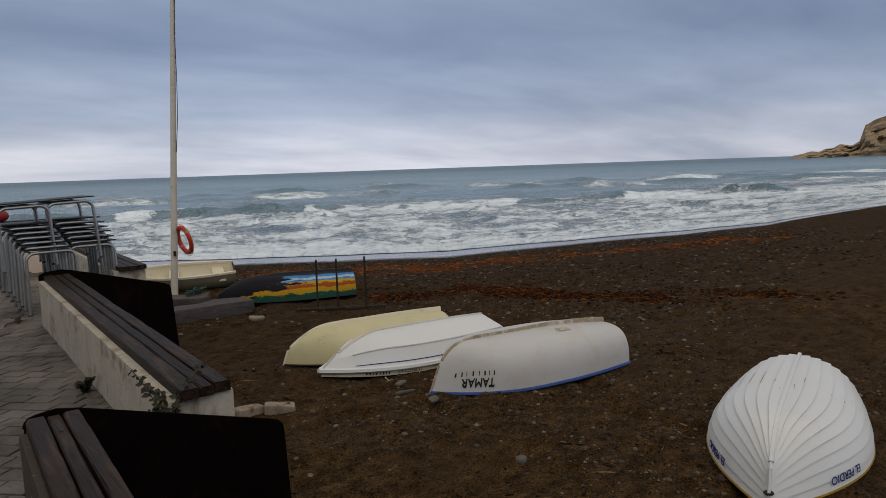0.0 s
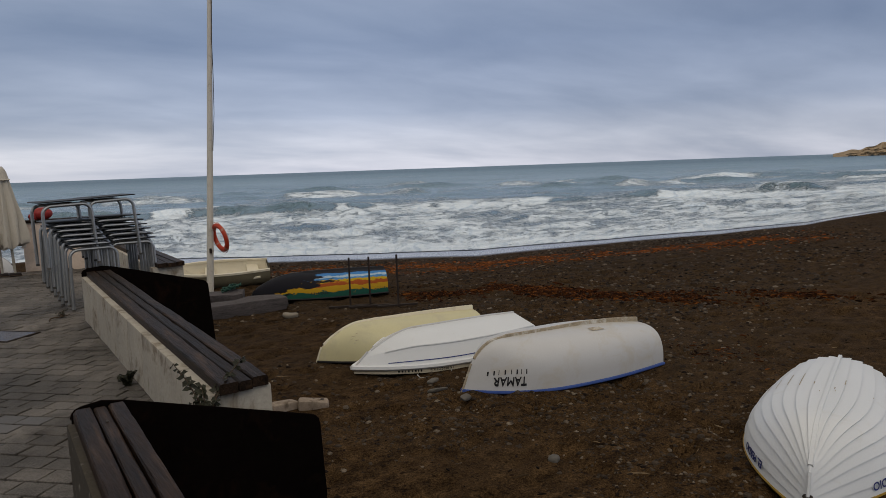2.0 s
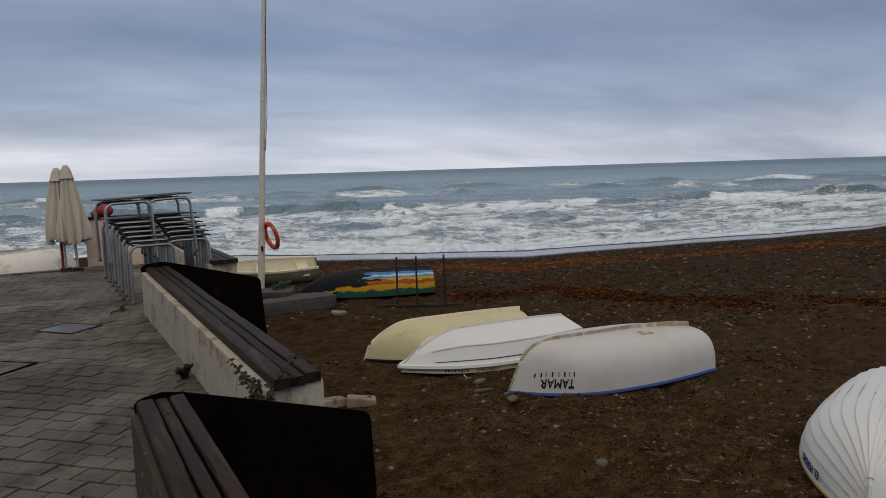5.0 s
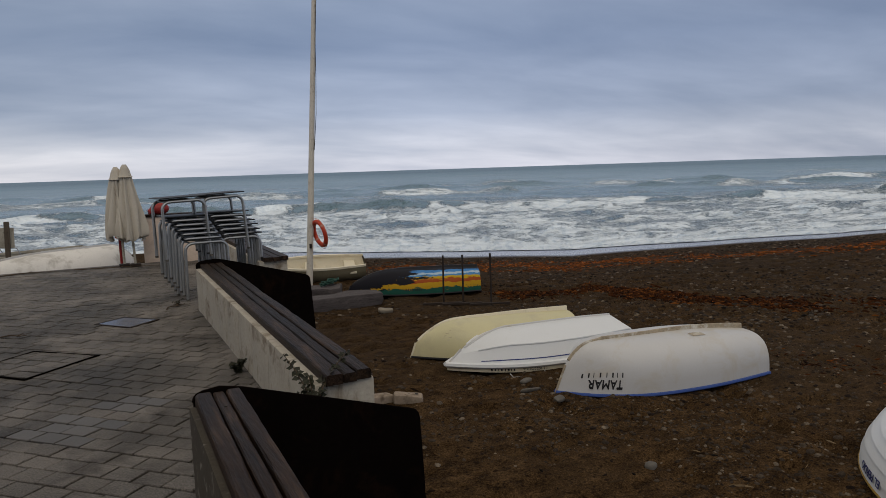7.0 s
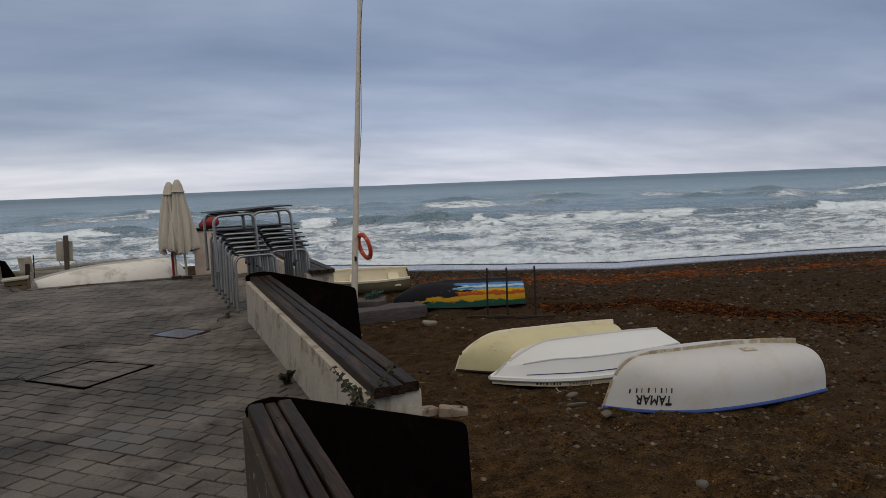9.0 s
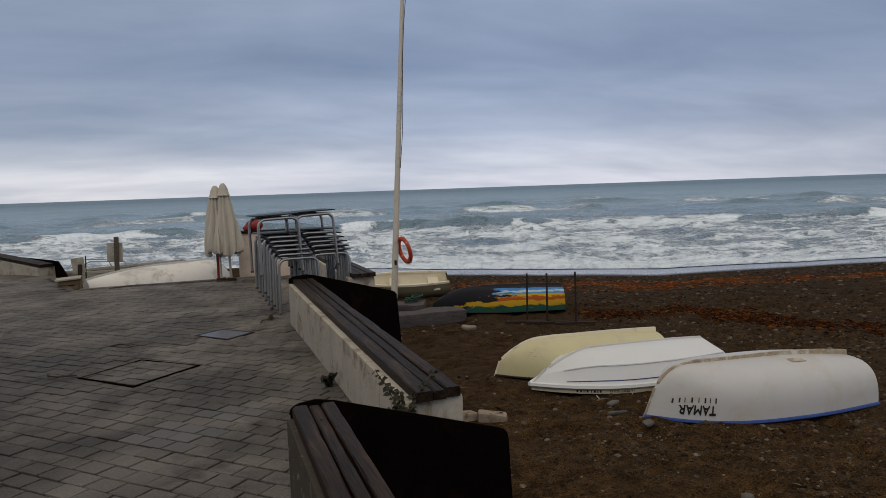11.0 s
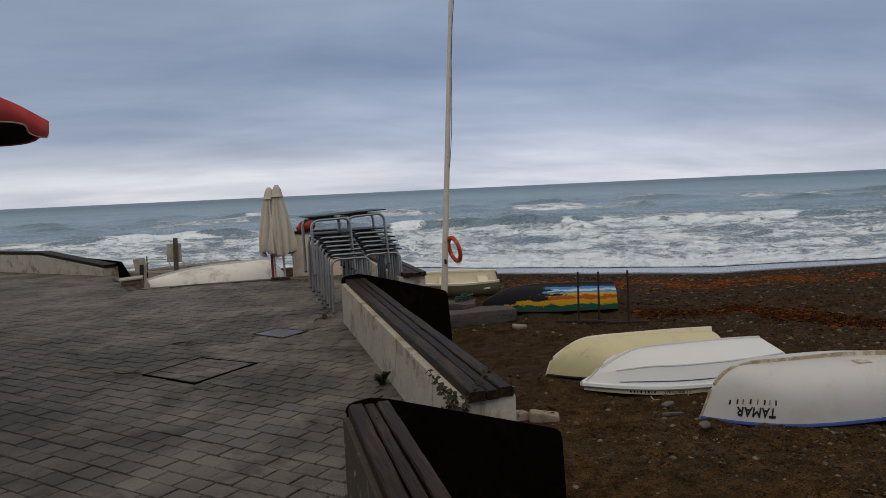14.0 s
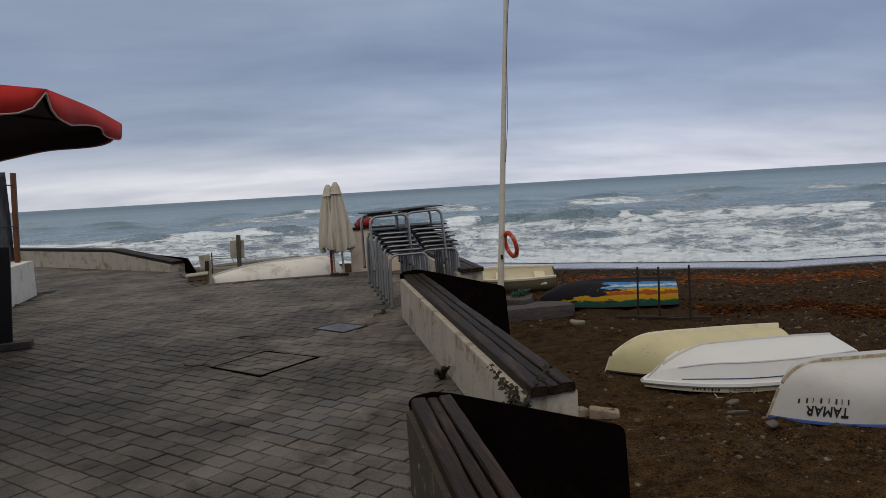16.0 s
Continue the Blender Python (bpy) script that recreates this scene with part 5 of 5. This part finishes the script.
# ---- plants by the wall ----
def weed_plant(x, y, z, tall, leaves, seed, label):
    rng = random.Random(seed)
    ob = thing("weed_plant", label, "plant", group="weeds at the wall")
    stems = B()
    leaf = B()
    for sidx in range(6):
        a = rng.random() * 6.28
        reach = tall * (0.25 + 0.5 * rng.random())
        pts = [Vector((x + reach * t * math.cos(a) * t, y + reach * t * math.sin(a) * t, z + tall * t * (0.7 + 0.3 * math.sin(sidx)) - 0.1 * tall * t * t)) for t in (0, 0.25, 0.5, 0.75, 1.0)]
        tube(stems, pts, [0.006, 0.005, 0.004, 0.003, 0.002], 5)
        for k in range(leaves):
            t = 0.2 + 0.8 * rng.random()
            i = min(3, int(t * 4))
            p = pts[i].lerp(pts[i + 1], t * 4 - i)
            b, e, s = rng.random() * 6.28, rng.uniform(-0.9, 0.4), (0.021 + tall * 0.026) * rng.uniform(0.6, 1.4)
            d = Vector((math.cos(b) * math.cos(e), math.sin(b) * math.cos(e), math.sin(e)))
            n = d.orthogonal().normalized()
            up_ = d.cross(n) * s * 0.12
            vs = [leaf.verts.new(p), leaf.verts.new(p + d * s * 0.5 + n * s * 0.4 + up_), leaf.verts.new(p + d * s * 1.1), leaf.verts.new(p + d * s * 0.5 - n * s * 0.4 + up_)]
            leaf.faces.new(vs[:3])
            leaf.faces.new((vs[0], vs[2], vs[3]))
    part("stem", stems, M_STEM, ob)
    part("leaves", leaf, M_LEAF, ob)


weed_plant(0.86, 3.735, 0.20, 0.42, 64, 4, "leafy weed growing where the walls meet")
weed_plant(0.765, 5.75, 0.0, 0.14, 80, 9, "low green weed at the wall's foot")
weed_plant(0.60, 9.2, 0.0, 0.10, 6, 11, "dry weed tuft below the tables")


# ---- headland ----
def headland():
    bm = B()
    rows = []
    for i in range(260):
        t = i / 259
        az = radians(62.6 + 40 * t)
        r = 900 + 25 * noise.noise((t * 9, 0, 1))
        # low ledge first, then the bluff
        h = 1.5 + 13.0 * min(1.0, t / 0.105) + 19.0 * smooth01((t - 0.103) / 0.010) + 42 * smooth01((t - 0.104) / 0.12) + 5.0 * noise.noise((t * 60, 2, 0)) * smooth01(t / 0.06)
        row = []
        for j in range(17):
            f = j / 16
            back = 4.0 + 40 * f ** 1.8 + (14.0 * noise.noise((t * 55, f * 7, 3)) + 7.0 * noise.noise((t * 160, f * 16, 5))) * smooth01(f * 4) * smooth01(t / 0.05)
            step = f + 0.03 * math.sin(f * 32)
            row.append(bm.verts.new(((r + back) * math.sin(az), (r + back) * math.cos(az), SEA - 1 + (h + 3) * step)))
        row.append(bm.verts.new(((r + 400) * math.sin(az), (r + 400) * math.cos(az), SEA + h + 1.5)))
        rows.append(row)
    grid_faces(bm, rows)
    tagged(mesh_object("headland", bm, M_CLIFF, True), "ochre rocky headland falling to a low ledge in the sea", "cliff", kind="structure")


headland()


# ---- an assumed house front, added behind the walk and never in view ----
def assumed_house_row():
    ob = thing("facade", "plain rendered house front assumed behind the promenade, unseen", "building", kind="structure")
    part("wall_face", box(B(), (-14.0, -9.0, 3.0), (24, 0.4, 6.2)), M_FACADE, ob)


assumed_house_row()


# ---- covers in the paving ----
def covers():
    ob = thing("inspection_cover", "blue-grey steel inspection cover set in the paving", "cover")
    q = [(-0.30, 8.57), (0.02, 8.18), (0.30, 8.45), (-0.02, 8.80)]
    part("lid", prism(B(), q, -0.02, 0.006), M_LID, ob)
    mid = Vector((sum(p[0] for p in q) / 4, sum(p[1] for p in q) / 4))
    for i in range(4):
        p0, p1 = Vector(q[i]), Vector(q[(i + 1) % 4])
        o0, o1 = mid + (p0 - mid) * 1.12, mid + (p1 - mid) * 1.12
        part("frame_side", prism(B(), [tuple(p0), tuple(p1), tuple(o1), tuple(o0)], -0.02, 0.008), M_IRON, ob)
    ob = thing("paved_cover", "sunken paved manhole cover, its open joint laid on as black strips", "cover")
    q = [(-1.34, 7.03), (-0.82, 6.47), (-0.27, 7.02), (-0.84, 7.56)]
    mid = Vector((sum(p[0] for p in q) / 4, sum(p[1] for p in q) / 4))
    # the open gap's darkness is laid on as black strips above the paving
    for i in range(4):
        p0, p1 = Vector(q[i]), Vector(q[(i + 1) % 4])
        k = 0.955 if i in (0, 1) else 0.985
        o0, o1 = mid + (p0 - mid) * k, mid + (p1 - mid) * k
        part("joint_edge", prism(B(), [tuple(p0), tuple(p1), tuple(o1), tuple(o0)], -0.02, 0.012 if i < 2 else 0.007), M_PANEL, ob)


covers()


def twigs():
    for i, (x0, y0, x1, y1) in enumerate(((-1.22, 8.40, -0.94, 8.33), (-0.75, 14.02, 0.6, 13.7), (-1.9, 14.0, -1.1, 14.1), (0.45, 9.0, 0.66, 9.25), (-1.6, 7.2, -1.36, 7.06))):
        pts = [Vector((x0, y0, 0.012)).lerp(Vector((x1, y1, 0.012)), t) + Vector((0.03 * math.sin(5 * t + i), 0.04 * math.sin(7 * t + 2 * i), 0.008 * math.sin(3 * t))) for t in (0, 0.2, 0.4, 0.6, 0.8, 1.0)]
        ob = thing("twig", "thin dark driftwood twig lying on the paving", "twig", group="twigs on the paving")
        part("stick", tube(B(), pts, [0.008, 0.008, 0.007, 0.006, 0.005, 0.004], 6), M_STEM, ob, smooth=True)
        part("side_shoot", tube(B(), [pts[3], pts[3] + Vector((0.05, 0.09, 0.01))], [0.007, 0.004], 5), M_STEM, ob)


twigs()


# ---- paving stones, laid on the diagonal ----
def paving():
    width, length, joint = 0.15, 0.205, 0.0115
    d, e = Vector((math.sqrt(0.5), -math.sqrt(0.5), 0)), Vector((math.sqrt(0.5), math.sqrt(0.5), 0))
    rng = random.Random(8)
    meshes = []
    for k in range(6):
        bm = box(B(), (0, 0, -0.02), (length - joint, width - joint, 0.04), bevel=0.005)
        for v in bm.verts:
            v.co.x += rng.uniform(-0.003, 0.003)
            v.co.y += rng.uniform(-0.003, 0.003)
        me = bpy.data.meshes.new("paver")
        bm.to_mesh(me)
        bm.free()
        me.materials.append(M_PAVER)
        meshes.append(me)
    near, far = [], []

    def inside(x, y):
        right = 0.42 if y < 3.88 else 1.05 if y < 9.82 else 1.9
        if y > 14.12:
            right = -2.62 - (y - 14.2) * 0.288 if y < 17.2 else -3.45 - (y - 17.2)
        return -13.0 < x < right and -2.0 < y < 23.0 and not (x < -5.5 and 11.5 < y < 15.2)
    for i in range(-140, 140):
        off = (i % 2) * 0.5 * length + 0.04 * math.sin(i * 7.1)
        for j in range(-135, 135):
            p = e * (i * width) + d * (j * length + off) + Vector((-1.0, 6.0, 0))
            if not inside(p.x, p.y):
                continue
            seen = -2.2 < p.x < 0.7 and 4.0 < p.y < 7.5
            (near if seen else far).append(p)
    near.sort(key=lambda p: p.length)
    far += near[300:]
    smooth_meshes = [me.copy() for me in meshes]
    for me in smooth_meshes:
        me.materials[0] = M_BLUESTONE
    for p in near[:300]:
        along = (Vector((0.15, 5.45)) - Vector((-0.62, 4.85))).normalized()
        q = Vector((p.x + 0.62, p.y - 4.85))
        t = q.dot(along)
        patch = 0 < t < 1.0 and abs(q.x * along.y - q.y * along.x) < 0.24 and rng.random() < 0.6
        ob = new("paver", (smooth_meshes if patch else meshes)[rng.randrange(6)])
        ob.parent = PAVEMENT
        ob.matrix_world = pose(p.x, p.y, rng.uniform(-0.004, 0.003), rng.uniform(-0.5, 0.5), rng.uniform(-0.5, 0.5), -45 + rng.uniform(-0.5, 0.5))
    verts, faces = [], []
    for p in far:
        n = len(verts)
        z = rng.uniform(-0.004, 0.003)
        for h, k in ((-0.035, 0.0), (z - 0.004, 0.0), (z, 0.005)):
            for sx, sy in ((-1, -1), (1, -1), (1, 1), (-1, 1)):
                q = p + d * (sx * (length - joint - 2 * k) / 2) + e * (sy * (width - joint - 2 * k) / 2)
                verts.append((q.x, q.y, h + rng.uniform(-0.001, 0.001)))
        for base in (0, 4):
            for s in range(4):
                faces.append((n + base + s, n + base + (s + 1) % 4, n + base + 4 + (s + 1) % 4, n + base + 4 + s))
        faces.append((n + 8, n + 9, n + 10, n + 11))
    me = bpy.data.meshes.new("paving_rest")
    me.from_pydata(verts, [], faces)
    me.materials.append(M_PAVER_REST)
    rest = new("paving_rest", me)
    rest.parent = PAVEMENT
    tagged(rest, kind="stuff")
    # kerb at the paving's far edge
    bm = box(B(), (-0.6, 14.2, -0.10), (3.6, 0.16, 0.22), bevel=0.015)
    part("edge_stone", bm, M_PAVER, PAVEMENT, smooth=True)
    for (x0, y0), (x1, y1) in (((-2.53, 14.2), (-3.40, 17.2)), ((-3.40, 17.2), (-9.4, 23.3))):
        mid, long_, ang = ((x0 + x1) / 2, (y0 + y1) / 2), math.hypot(x1 - x0, y1 - y0), math.degrees(math.atan2(y1 - y0, x1 - x0))
        part("edge_stone", box(B(), (*mid, -0.105), (long_, 0.13, 0.2), (0, 0, ang), 0.015), M_PAVER, PAVEMENT, smooth=True)


def rest_material():
    m = M_PAVER.copy()
    m.name = "worn_grey_paving_stone_far"
    t = m.node_tree
    geo = t.nodes.new("ShaderNodeNewGeometry")
    info = next(n for n in t.nodes if n.bl_idname == "ShaderNodeObjectInfo")
    for link in list(t.links):
        if link.from_node == info:
            t.links.new(geo.outputs["Random Per Island"], link.to_socket)
    return m


M_PAVER_REST = rest_material()
paving()
